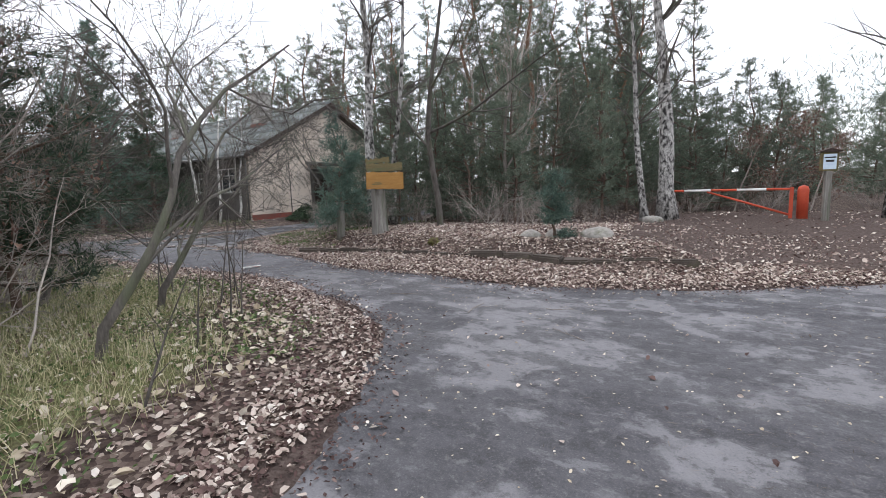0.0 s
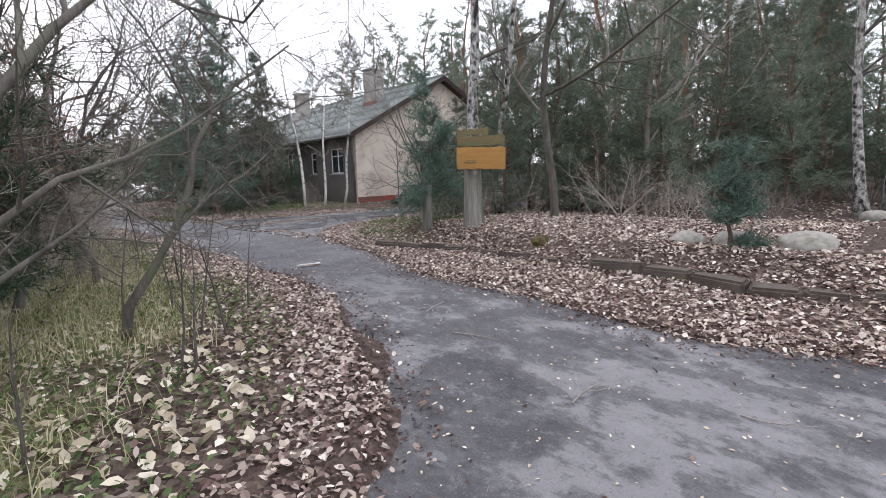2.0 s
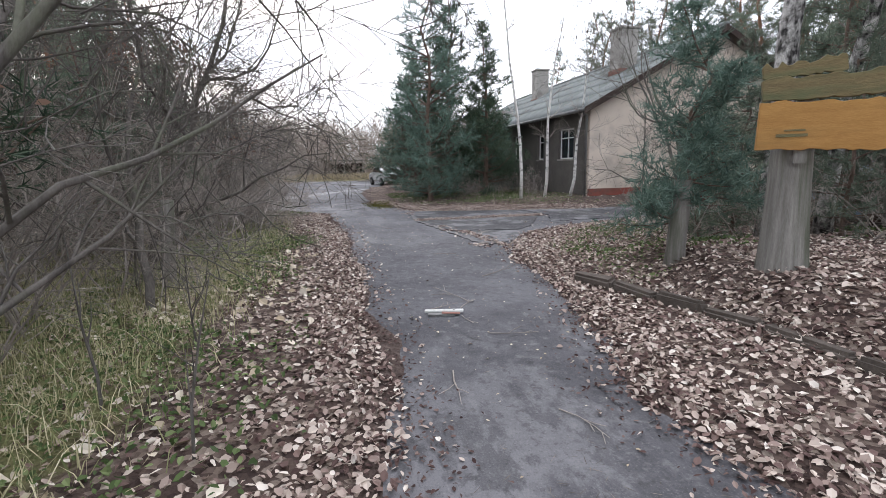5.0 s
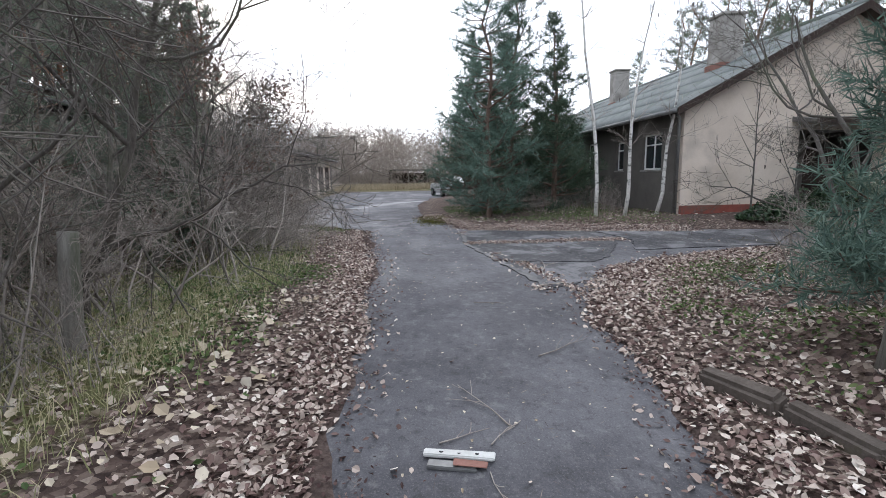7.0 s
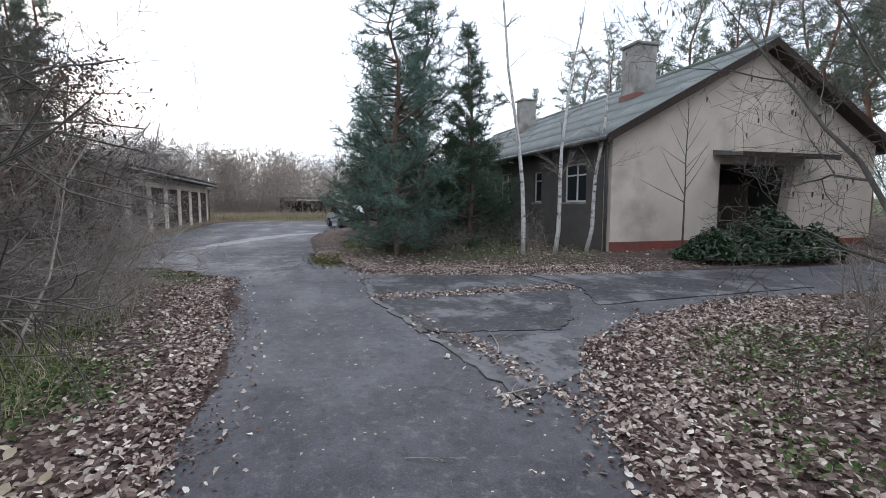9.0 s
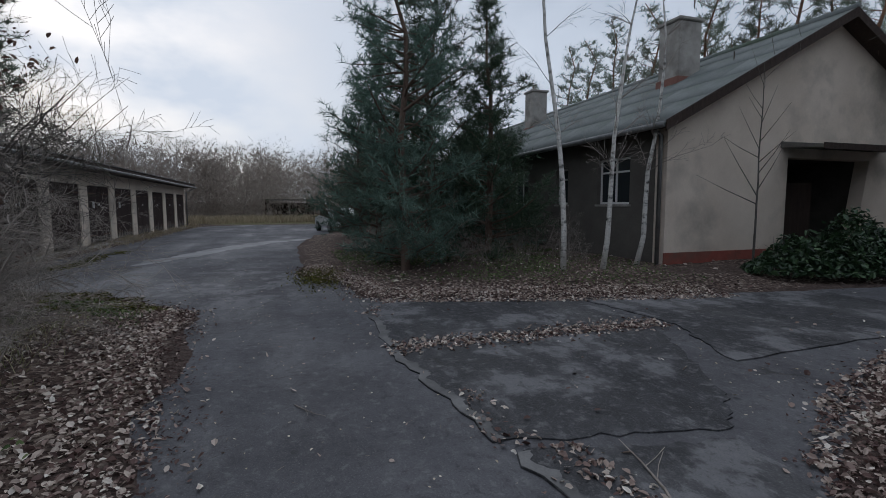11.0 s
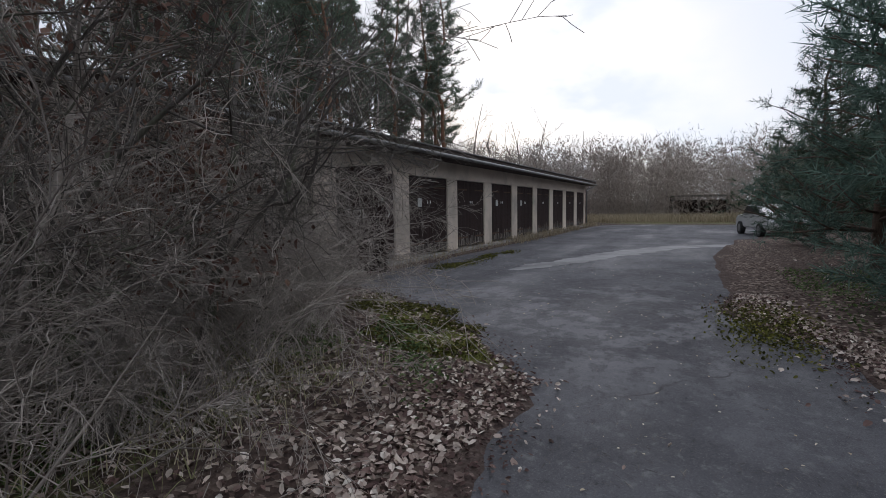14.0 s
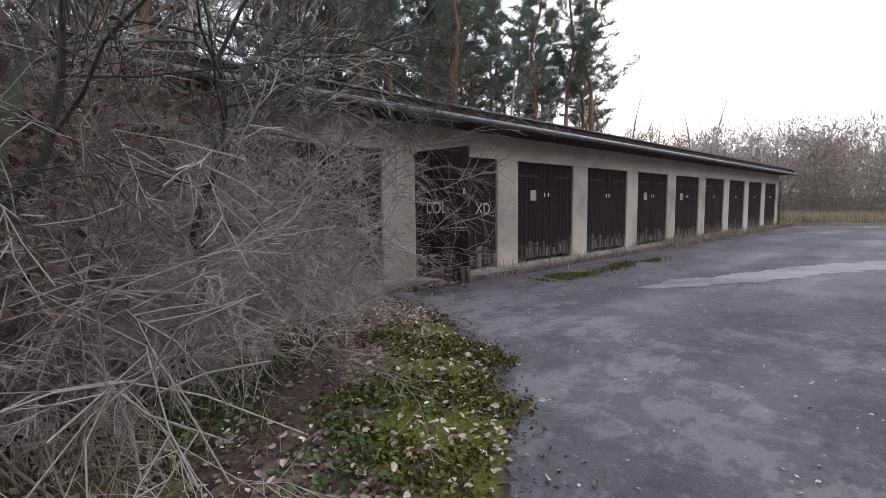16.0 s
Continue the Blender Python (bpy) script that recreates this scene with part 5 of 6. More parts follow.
# tree with catkins on the bank beside the side road
def build_catkin_tree():
    r = np.random.default_rng(64)
    out, tips, marks = [], [], []
    grow((0, 0, -0.1), (-0.35, -0.05, 1), 5.0, 0.04, 4, r, out, tips, 0.12, 0.0, (5, 6), (0.5, 1.15), 0.58, 0.25, marks=marks)
    hang = np.array([tuple(p + Vector((0, 0, -0.05))) for p, w in tips[::3]])
    g = np.random.default_rng(3)
    n = len(hang)
    s = g.normal(0, 1, (n, 3)) * 0.008
    v = np.stack([hang - s, hang + s, hang + s * 0.8 - [0, 0, 0.06], hang - s * 0.8 - [0, 0, 0.06], hang - [0, 0, 0.085]], 1).reshape(-1, 3)
    i = np.arange(n)[:, None] * 5
    f = np.concatenate([i + np.array([[0, 1, 2]]), i + np.array([[0, 2, 3]]), i + np.array([[3, 2, 4]])], 0)
    pieces = limbs_of(out, marks, "bark") + [("catkin", mesh_of("catkin", v, f, "debris"), "dangling dark catkins")]
    t = plant("catkin_tree", "bare tree with thin arching twigs and dark catkins", "tree", on_ground(-12.0, 11.5), pieces)
    for c in t.children:
        if c.name.startswith("catkin"):
            tagged(c, kind="stuff")
    return t


build_catkin_tree()

# slender birches before the house
for x, y, hgt, lean, sd in ((-20.95, 11.7, 9.0, (0.0, 0.015), 41), (-20.7, 12.5, 6.5, (0.05, 0.20), 42), (-21.15, 13.75, 6.8, (0.03, 0.16), 43)):
    r = np.random.default_rng(sd)
    out, tips = [], []
    pts, dd = wander((0, 0, -0.1), (lean[0], lean[1], 1), hgt, 9, 0.05 if hgt > 8 else 0.085, 0.02, r)
    trunk = join_tubes("trunk", [tube(pts, [0.065 * (1 - 0.85 * i / 9) for i in range(10)], 8)], "birch")
    marks = []
    for _ in range(18):
        marks.append(len(out))
        i = int(r.integers(3, 9))
        a = r.uniform(0, 2 * math.pi)
        grow(pts[i], (math.cos(a), math.sin(a), 0.9), r.uniform(0.5, 1.5) * (1.2 - i / 12), 0.011, 2, r, out, tips, 0.12, -0.02, (3, 5), (0.4, 0.9), 0.5, 0.2, (4, 3, 3, 3, 3))
    plant("birch", "slender white birch with black flecks and bare twigs", "tree", on_ground(x, y), [("trunk", trunk, "")] + limbs_of(out, marks, "twig"), "birches before the house")


sap = bare_mesh(46, 4.6, 0.035, 1, (11, 15), "grey_bark", bend=0.04, shrink=0.3, lift=0.05, first=0.3)
plant("bare_sapling", "slender bare sapling growing before the gable wall", "sapling", on_ground(-20.2, 16.2), sap)


def big_birch(x, y, hgt, rad, lean, sd, mat="old_birch", depth=3):
    r = np.random.default_rng(sd)
    pts, dd = wander((0, 0, -0.1), (lean[0], lean[1], 1), hgt, 10, 0.055, 0.02, r)
    rad_l = [rad * (1 - 0.78 * i / 10) * r.uniform(0.95, 1.06) for i in range(11)]
    rad_l[0] *= 1.45
    trunk = join_tubes("trunk", [tube(pts, rad_l, 10)], mat)
    out, tips, marks = [], [], []
    for k in range(16):
        marks.append(len(out))
        i = int(r.integers(4, 11))
        i = min(i, 10)
        a = r.uniform(0, 2 * math.pi)
        grow(pts[i], (math.cos(a), math.sin(a), 0.7), r.uniform(1.2, 3.2) * (1.25 - i / 14), rad * 0.25, depth, r, out, tips, 0.14, 0.0, (3, 5), (0.4, 1.0), 0.52, 0.2, (5, 4, 3, 3, 3))
    return plant("birch", "old birch with deeply flecked grey and white bark", "tree", on_ground(x, y), [("trunk", trunk, "")] + limbs_of(out, marks, "bark"))


big_birch(-2.55, 17.4, 11.0, 0.27, (-0.03, 0.0), 51)
big_birch(-3.1, 16.6, 8.0, 0.12, (-0.08, 0.0), 52)
big_birch(3.3, 19.2, 12.0, 0.17, (0.0, 0.0), 53)
big_birch(-10.75, 12.0, 11.0, 0.20, (-0.02, 0.02), 54)
big_birch(-10.2, 12.3, 8.5, 0.11, (0.1, 0.05), 55)

# dark forked tree right behind the sign
tr = bare_mesh(61, 8.0, 0.10, 4, (5, 7), "bark", bend=0.07, shrink=0.55, lift=0.03, first=0.22, spread=(0.5, 1.15))
plant("bare_tree", "dark bare deciduous tree with wide crooked limbs", "tree", on_ground(-7.75, 11.5, 0, 20), tr)

# low crooked trees and shrubs left of the lane
tree_meshes = [bare_mesh(70 + k, 3.8 + 0.4 * k, 0.05 + 0.006 * k, 4, (5, 7), "grey_bark", bend=0.21, shrink=0.6, lift=0.02, first=0.15, spread=(0.5, 1.2), lean=((0.25, 0.45), (0.1, 0.2), (0.0, 0.1))[k]) for k in range(3)]
small = [plant("crooked_tree", "small crooked bare tree with dark tangled branches", "tree", on_ground(x, y, 0, rz), me, "bare trees along the lane") for me, (x, y, rz) in zip(tree_meshes, ((-6.66, 3.02, 0), (-8.2, 2.2, 40), (-11.5, 2.5, 250)))]
for k, (x, y, rz, s) in enumerate(((-5.0, 1.7, -20, 1.05), (-4.1, 0.4, 150, 1.1), (-9.6, 3.1, 10, 0.8), (-13.2, 2.2, 60, 1.1), (-14.5, 2.6, 130, 0.75), (-16.2, 1.6, 300, 0.8), (-17.6, 1.9, 20, 0.85), (-7.0, 0.0, 75, 1.2), (-2.8, -1.2, 10, 1.2), (-10.4, 0.2, 200, 1.2), (-18.35, 2.5, 110, 0.95), (-12.6, -0.4, 45, 1.3), (-17.6, 2.9, 200, 1.0), (-19.6, 1.7, 75, 0.95), (-11.0, 11.1, 30, 0.8))):
    c = copy_thing(small[k % 3], on_ground(x, y, -0.03, rz))
    c.scale = (s, s, s)

thickets = []
for k in range(3):
    me = shrub_mesh(80 + k, 12, 2.1, 1.3, 3, (4, 5), "twig", 0.012, -0.01, 0.17, 0.5, 0.0018)
    thickets.append(plant("thicket", "leafless grey-brown thicket of thin stems", "shrub", on_ground((-6.5, -9.0, -13.0)[k], (0.9, 1.4, 1.2)[k]), me, "thickets along the lane"))
fine = []
for k in range(2):
    me = shrub_mesh(90 + k, 30, 2.1, 1.6, 3, (4, 6), "fine_twig", 0.008, -0.10, 0.2, 0.5, 0.0015)
    fine.append(plant("brush", "dense pale grey tangle of drooping fine twigs", "shrub", on_ground((-19.2, -20.4)[k], (2.3, 0.8)[k]), me, "tangled brush by the yard"))
for k, (x, y, rz, s) in enumerate(((-18.0, 2.9, 50, 0.6), (-17.0, 2.4, 200, 1.1), (-19.9, 1.6, 120, 0.9), (-21.3, -0.1, 300, 0.75), (-22.6, -0.45, 10, 0.5), (-19.2, 0.4, 80, 1.3), (-16.2, 3.0, 160, 0.8), (-17.8, 0.9, 20, 1.3), (-20.3, -0.6, 140, 1.25), (-18.4, 1.8, 260, 1.2), (-19.0, 1.2, 330, 1.75), (-20.6, 0.2, 210, 1.6), (-21.2, -0.5, 70, 1.1), (-19.9, -0.9, 15, 1.9), (-18.6, 0.2, 250, 1.8))):
    c = copy_thing(fine[k % 2], on_ground(x, y, -0.03, rz))
    c.scale = (s, s, s)
for k, (x, y, rz, s) in enumerate(((-9.0, 1.9, 130, 1.2), (-9.8, 1.8, 250, 1.4), (-10.9, 2.5, 310, 1.1), (-12.0, 2.7, 40, 1.4), (-13.4, 3.1, 90, 1.3), (-14.9, 2.6, 170, 1.5),
                                   (-16.0, 3.2, 220, 1.2), (-7.6, 0.9, 100, 1.7), (-9.4, 0.6, 60, 1.6), (-11.6, 0.9, 140, 1.7), (-10.1, 3.4, 95, 0.5), (-11.0, 10.4, 60, 0.9), (-22.6, 10.6, 20, 0.6), (-24.6, 8.6, 120, 0.55), (-25.6, 12.4, 220, 0.8), (-24.0, 12.9, 300, 0.75), (-22.6, 12.9, 10, 0.55))):
    c = copy_thing(thickets[k % 3], on_ground(x, y, -0.03, rz))
    c.scale = (s, s, s * 1.05)
low_brush = []
for k in range(2):
    me = shrub_mesh(95 + k, 9, 1.8, 1.4, 2, (4, 6), "twig", 0.02, -0.01)
    low_brush.append(plant("undergrowth", "leafless brown undergrowth at the forest edge", "shrub", on_ground((-7.0, -66.0)[k], (14.0, 2.0)[k]), me, "undergrowth"))
r = random.Random(5)
for k, (x, y) in enumerate(spots(12, -22, 3, -5, 1.0, 7, 2.6, 1.6, lambda x, y: not (x > -3.2 and y > -0.5))):
    c = copy_thing(thickets[k % 3], on_ground(x, y, -0.03, r.uniform(0, 360)))
    s = r.uniform(0.8, 1.5)
    c.scale = (s, s, s)
for k, (x, y) in enumerate(spots(46, -14, 6, 10.8, 24, 9, 1.5, 1.0, lambda x, y: x < -4.5 or y > 20.5)):
    c = copy_thing(low_brush[k % 2], on_ground(x, y, -0.03, r.uniform(0, 360)))
    s = r.uniform(0.5, 0.95)
    c.scale = (s, s, s)

for k, (x, y) in enumerate(((-22.2, 11.2), (-23.4, 10.2), (-24.8, 9.4), (-23.0, 12.8), (-25.0, 12.9), (-26.4, 11.3), (-27.0, 9.9), (-24.6, 11.0), (-21.9, 12.6))):
    c = copy_thing(low_brush[k % 2], on_ground(x, y, -0.03, 47 * k))
    s = 0.38 + 0.05 * (k % 4)
    c.scale = (s, s, s)

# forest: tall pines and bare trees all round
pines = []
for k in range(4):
    tr, cr = tall_pine_mesh(100 + k, 11.5 + 1.2 * k, "hazed_needles")
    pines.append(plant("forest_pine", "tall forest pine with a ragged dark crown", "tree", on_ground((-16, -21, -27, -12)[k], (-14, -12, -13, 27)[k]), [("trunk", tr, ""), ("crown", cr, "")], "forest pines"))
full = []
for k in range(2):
    tr, cr = tall_pine_mesh(105 + k, 14.0 + k, "hazed_needles", dense=1.9)
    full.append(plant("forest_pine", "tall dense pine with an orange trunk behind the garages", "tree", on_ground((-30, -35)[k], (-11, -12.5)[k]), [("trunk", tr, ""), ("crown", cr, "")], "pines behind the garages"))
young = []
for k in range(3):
    tr, cr = pine_mesh(110 + k, 5.5 + k, 1.6, 0.08, 0.20, 11, 13, 22, "hazed_needles", width=0.009, trunk=0.07)
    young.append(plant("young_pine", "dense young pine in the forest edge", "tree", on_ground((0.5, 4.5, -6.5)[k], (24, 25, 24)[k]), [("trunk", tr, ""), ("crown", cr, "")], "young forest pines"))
bare = []
for k in range(3):
    me = bare_mesh(120 + k, 9.0 + k, 0.11, 3, (6, 9), "twig", bend=0.07, shrink=0.42, lift=0.06, first=0.25)
    bare.append(plant("forest_tree", "tall bare deciduous tree at the forest edge", "tree", on_ground((-56, -60, -20)[k], (-7, -9, -9)[k]), me, "bare forest trees"))
for lst, places, sd, sc in (
    (pines, spots(34, -20, 0, 22, 50, 31, 2.0, 1.9, lambda x, y: x < -0.2 * y), 1, (0.8, 1.2)),
    (young, spots(30, -17, -2, 20.5, 38, 32, 2.0, 1.6), 2, (0.75, 1.25)),
    (young, spots(30, -2, 20, 23.0, 40, 52, 2.0, 1.9), 22, (0.65, 1.05)),
    (pines, spots(14, -46, -20, -24, -8.5, 33, 2.0, 2.0), 3, (1.0, 1.4)),
    (full, spots(17, -47, -22, -20, -9.5, 53, 2.0, 2.3), 23, (0.95, 1.25)),
    (pines, spots(5, -20, -2, -24, -14, 43, 2.0, 2.2), 13, (0.9, 1.3)),
    (bare, spots(26, -40, 6, -22, -5, 34, 2.5, 2.0), 4, (0.8, 1.2)),
    (pines, spots(34, -62, -20, 28, 48, 35, 2.0, 2.2), 5, (0.9, 1.3)),
    (bare, spots(22, -75, -54, -30, 2, 36, 2.0, 2.0, lambda x, y: y < -2 or x < -66), 6, (0.5, 0.8)),
    (bare, spots(16, -80, -64, -30, 45, 37, 2.0, 2.0), 7, (0.5, 0.75)),
    (young, spots(14, -60, -36, 11, 16, 39, 1.5, 1.8, lambda x, y: x < -44), 9, (0.7, 1.1)),
    (pines, spots(10, 9, 34, -30, 18, 40, 3.0, 2.6), 10, (0.9, 1.3)),
    (bare, spots(5, -16, -4, 13.5, 22, 41, 2.5, 2.2), 11, (0.5, 0.9)),
    (young, spots(8, -16, -5, 14.5, 20.5, 45, 2.5, 1.8), 14, (0.5, 0.9)),
    # added behind the lane's thicket only to make its interior dark
    (young, [(-13.2, 0.2), (-15.6, 0.6), (-17.4, -0.8), (-11.0, -0.9), (-14.3, -1.6), (-9.0, -1.2)], 15, (0.55, 0.8)),
    (young, spots(6, -20, 4, -14, -4, 42, 3.0, 2.0), 12, (0.6, 1.0)),
    (young, [(-12.4, 13.7), (-10.9, 13.4), (-9.6, 14.2), (-8.2, 14.0), (-6.9, 14.8), (-11.6, 15.4), (-10.0, 16.0), (-8.4, 16.6), (-6.4, 17.0), (-13.0, 16.6), (-4.9, 18.2)], 16, (0.7, 1.0)),
    (bare, spots(11, -64, -50, -20, -8.5, 57, 2.0, 1.8), 24, (0.8, 1.1)),
    (full, [(-48.5, -11.2), (-45.5, -10.2), (-44.0, -12.5), (-41.0, -10.8), (-47.0, -14.0), (-42.0, -15.0), (-38.5, -10.5)], 25, (0.85, 1.1)),
    # more added pines that deepen the dark inside the thicket
    (young, [(-14.2, 1.9), (-15.8, 1.8), (-13.0, 1.3), (-17.0, 1.2)], 26, (0.55, 0.7)),
    (young, [(-10.7, 10.5), (-11.3, 11.7), (-9.6, 11.9)], 17, (0.42, 0.55)),
):
    for k, b in enumerate(lst):
        scatter(b, places[k::len(lst)], sd * 10 + k, scale=sc)

# far woods all round
def build_far_woods():
    g = np.random.default_rng(55)

    def belt(n, r0, r1, a0, a1, mat, hgt, label, sd, per=110, size=0.6):
        a, r1_ = g.uniform(radians(a0), radians(a1), n), g.uniform(r0, r1, n)
        x, y = -20 + r1_ * np.cos(a), 6 + r1_ * np.sin(a)
        h, dd = land(x, y)
        H = hgt * g.uniform(0.72, 1.06, n)
        k = np.repeat(np.arange(n), per)
        m = len(k)
        u = g.uniform(0, 1, m)
        rad = H[k] * (0.10 + 0.22 * np.sin(np.pi * np.clip(u * 0.9 + 0.08, 0, 1)))
        b, q = g.uniform(0, 2 * np.pi, m), np.sqrt(g.uniform(0, 1, m))
        cen = np.stack([x[k] + rad * q * np.cos(b), y[k] + rad * q * np.sin(b), h[k] + H[k] * (0.04 + 0.94 * u)], 1)
        way = np.stack([0.5 * np.cos(b), 0.5 * np.sin(b), np.ones(m)], 1)
        me = tufts("far_woods", cen, way, size, 2, 0.03, mat, sd, 0.9)
        thing("far_woods", label, "woods", kind="stuff", me=me)

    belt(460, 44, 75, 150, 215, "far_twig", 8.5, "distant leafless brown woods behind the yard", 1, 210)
    belt(240, 74, 98, 145, 220, "hazed_needles", 13.0, "distant pine woods behind the yard", 2, 90)
    belt(330, 40, 75, 40, 150, "hazed_needles", 10.0, "distant pine woods behind the house", 3, 110)
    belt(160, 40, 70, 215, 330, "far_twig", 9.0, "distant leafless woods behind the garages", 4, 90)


build_far_woods()

# saplings that keep their brown leaves
def build_beech():
    g = np.random.default_rng(12)
    r2 = np.random.default_rng(13)
    out, tips, marks = [], [], []
    grow((0, 0, -0.1), (0.02, 0.03, 1), 3.6, 0.035, 3, r2, out, tips, 0.08, 0.02, (6, 8), (0.6, 1.1), 0.42, 0.15, marks=marks)
    cen = np.array([tuple(p) for p, w in tips])
    cen = np.repeat(cen, 5, 0) + g.normal(0, 0.10, (len(cen) * 5, 3))
    base = plant("beech_sapling", "young beech keeping its withered reddish brown leaves", "sapling", on_ground(-0.8, 21.8), limbs_of(out, marks, "twig") + [("foliage", leaves("foliage", cen, 0.062, "dry_leaf", 15, 0.8), "withered brown leaves")], "beech saplings")
    for x, y, rz, s in ((-19.7, 0.1, 30, 1.55), (-18.3, -0.5, 140, 1.5), (-17.3, 2.2, 200, 1.2), (-16.9, 1.2, 80, 1.3), (-8.6, 1.0, 70, 1.3), (1.6, 22.6, 50, 0.9), (-7.6, 18.5, 120, 1.1), (-5.4, 22.0, 200, 1.2), (4.2, 20.8, 300, 0.9), (0.4, 23.5, 10, 1.2), (-9.5, 15.5, 90, 0.7)):
        cp = copy_thing(base, on_ground(x, y, -0.03, rz))
        cp.scale = (s, s, s)


build_beech()

# evergreen heap before the entrance
def build_evergreen():
    g = np.random.default_rng(7)
    n = 7000
    a, u = g.uniform(0, 2 * np.pi, n), np.sqrt(g.uniform(0, 1, n))
    x, y = u * np.cos(a) * 1.25, u * np.sin(a) * 2.9
    hz = (1 - u ** 1.5) * (0.9 + 0.28 * y / 2.9 + 0.55 * fbm(x, y, 2.2, 91) + 0.3 * fbm(x, y, 7.0, 92)) + 0.06
    z = hz * g.uniform(0.35, 1.12, n)
    out, tips = [], []
    r2 = np.random.default_rng(8)
    for _ in range(30):
        b = r2.uniform(0, 2 * math.pi)
        grow((r2.normal(0, 0.5), r2.normal(0, 1.2), 0), (math.cos(b), math.sin(b) * 1.5, 0.8), r2.uniform(0.6, 1.3), 0.015, 1, r2, out, tips, 0.15, -0.05, (3, 5), (0.4, 0.9), 0.5, 0.2)
    plant("evergreen_bush", "sprawling dark evergreen bush before the entrance", "bush", on_ground(-19.4, 18.2), [("stems", join_tubes("stems", tubes_of(out), "twig"), ""), ("foliage", leaves("foliage", np.stack([x, y, z], 1), 0.17, "evergreen", 3, 0.6, 0.45), "")])


build_evergreen()


# ---- litter, grass and small things ----
def litter():
    g = np.random.default_rng(17)

    def strewn(n, x0, x1, y0, y1, weight, sd):
        gg = np.random.default_rng(sd)
        x, y = gg.uniform(x0, x1, n), gg.uniform(y0, y1, n)
        h, d = land(x, y)
        k = gg.uniform(0, 1, n) < weight(x, y, d)
        x, y, h, d = x[k], y[k], h[k], d[k]
        return np.stack([x, y, np.maximum(h, np.where(d < 0.4, 0.0, h)) + gg.uniform(0.004, 0.03, len(x))], 1)

    def dense(x, y, d):
        n1 = fbm(x, y, 1.3, 21)
        w = np.where(d > 0.08 + 0.15 * n1, np.maximum(np.exp(-np.maximum(d - 0.55, 0) / 0.35), 0.24) * (0.85 + 0.3 * n1), np.where(d > -0.3, 0.04, 0.0012))
        w = np.where((y > 6.5) & (x > -12.5) & (d > 0), np.maximum(w, (0.62 + 0.45 * n1) * (1 - 0.5 * smooth(0.9, 1.8, d) * (x < -9.0))), w)
        w = np.where((x < -12) & (x > -19) & (y > 7.2) & (d > -0.1), 0.75, w)
        seam = np.exp(-((x + 17.25) / 0.2) ** 2) * (y > 7.1) * (y < 10.9) + np.exp(-((y - 8.0 - 0.12 * (x + 13)) / 0.12) ** 2) * (x > -14.8) * (x < -12.2) * (y > 7)
        strip = smooth(7.2, 7.7, y) * (x < -18.2) * (x > -21.8) * (d > -0.35) * (d < 0.6)
        edge = np.exp(-((y - 7.15 - 0.07 * (x + 20.3)) / 0.16) ** 2) * (x > -19.5) * (x < -12.4) * smooth(-0.1, 0.5, fbm(x, y, 1.7, 61))
        seam = np.maximum(seam, 0.8 * edge)
        w = np.maximum(w, 1.0 * seam)
        w = w * np.where((x < -18.5) & (y > 7) & (d > 0.7), 0.15, 1.0)
        w = np.maximum(w, 0.85 * strip)
        w = w * np.where((y > 9.6) & (x > -2.2 - 0.1 * (y - 9)), 0.12, 1.0)
        w = w * np.where((x < -20.1) & (y > 0.8) & (y < 4.9), 0.32, 1.0)
        return np.clip(w, 0, 1)

    near = strewn(400000, -25, 4, -1, 13.5, dense, 1)
    thing("leaf_litter", "fallen brown and pale dead leaves along the verges", "leaves", kind="stuff", me=leaves("leaf_litter", near, 0.056, "leaf", 4, 0.42, 0.72))
    far = strewn(26000, -30, 6, 8, 22, lambda x, y, d: np.where(d > 0, 0.5, 0.01) * np.where((x < -18) & (y > 9), 0.12, 1.0) * (1 - 0.75 * smooth(9.2, 10.5, y) * smooth(-4.2, -2.6, x)), 2)
    thing("far_leaf_litter", "fallen dead leaves on the forest floor", "leaves", kind="stuff", me=leaves("far_leaf_litter", far, 0.10, "leaf", 5))

    big = strewn(5500, -14, -1, 0, 5.0, lambda x, y, d: np.clip(smooth(0.6, 1.2, d) * (1 - smooth(2.0, 3.0, d)) * (0.5 + fbm(x, y, 0.8, 41)), 0, 1), 11)
    big[:, 2] += 0.02
    thing("maple_leaves", "large pale fallen maple leaves in the verge grass", "leaves", kind="stuff", me=leaves("maple_leaves", big, 0.088, "pale_leaf", 12, 0.45, 0.85))
    bits = strewn(16000, -30, 4, -1, 13.5, lambda x, y, d: np.where(d < 0, 0.35 + 0.35 * smooth(-6, -3, x) - 0.1 * smooth(-0.4, -1.2, d), 0.0), 12)
    bits[:, 2] = 0.006
    thing("leaf_scraps", "small pale leaf scraps on the asphalt", "leaves", kind="stuff", me=leaves("leaf_scraps", bits, 0.026, "pale_leaf", 13, 0.15, 0.7))
    mould = strewn(300000, -25, 4, -1, 13.5, lambda x, y, d: np.exp(-((d - 0.10 - 0.12 * fbm(x, y, 1.9, 51)) / (0.19 + 0.10 * (x > -9))) ** 2) * (0.75 + 0.5 * fbm(x, y, 4.0, 52)), 16)
    thing("leaf_mould", "dark reddish brown crumbled leaves along the asphalt edge", "leaves", kind="stuff", me=leaves("leaf_mould", mould, 0.034, "mould", 18, 0.3, 0.6))
    nd = strewn(90000, -26, 4, -1, 13.5, lambda x, y, d: np.where(d < 0.1, smooth(0.0, 0.7, fbm(x, y, 2.6, 43)) * 0.75 + 0.06, 0.0), 13)
    nd[:, 2] = 0.003
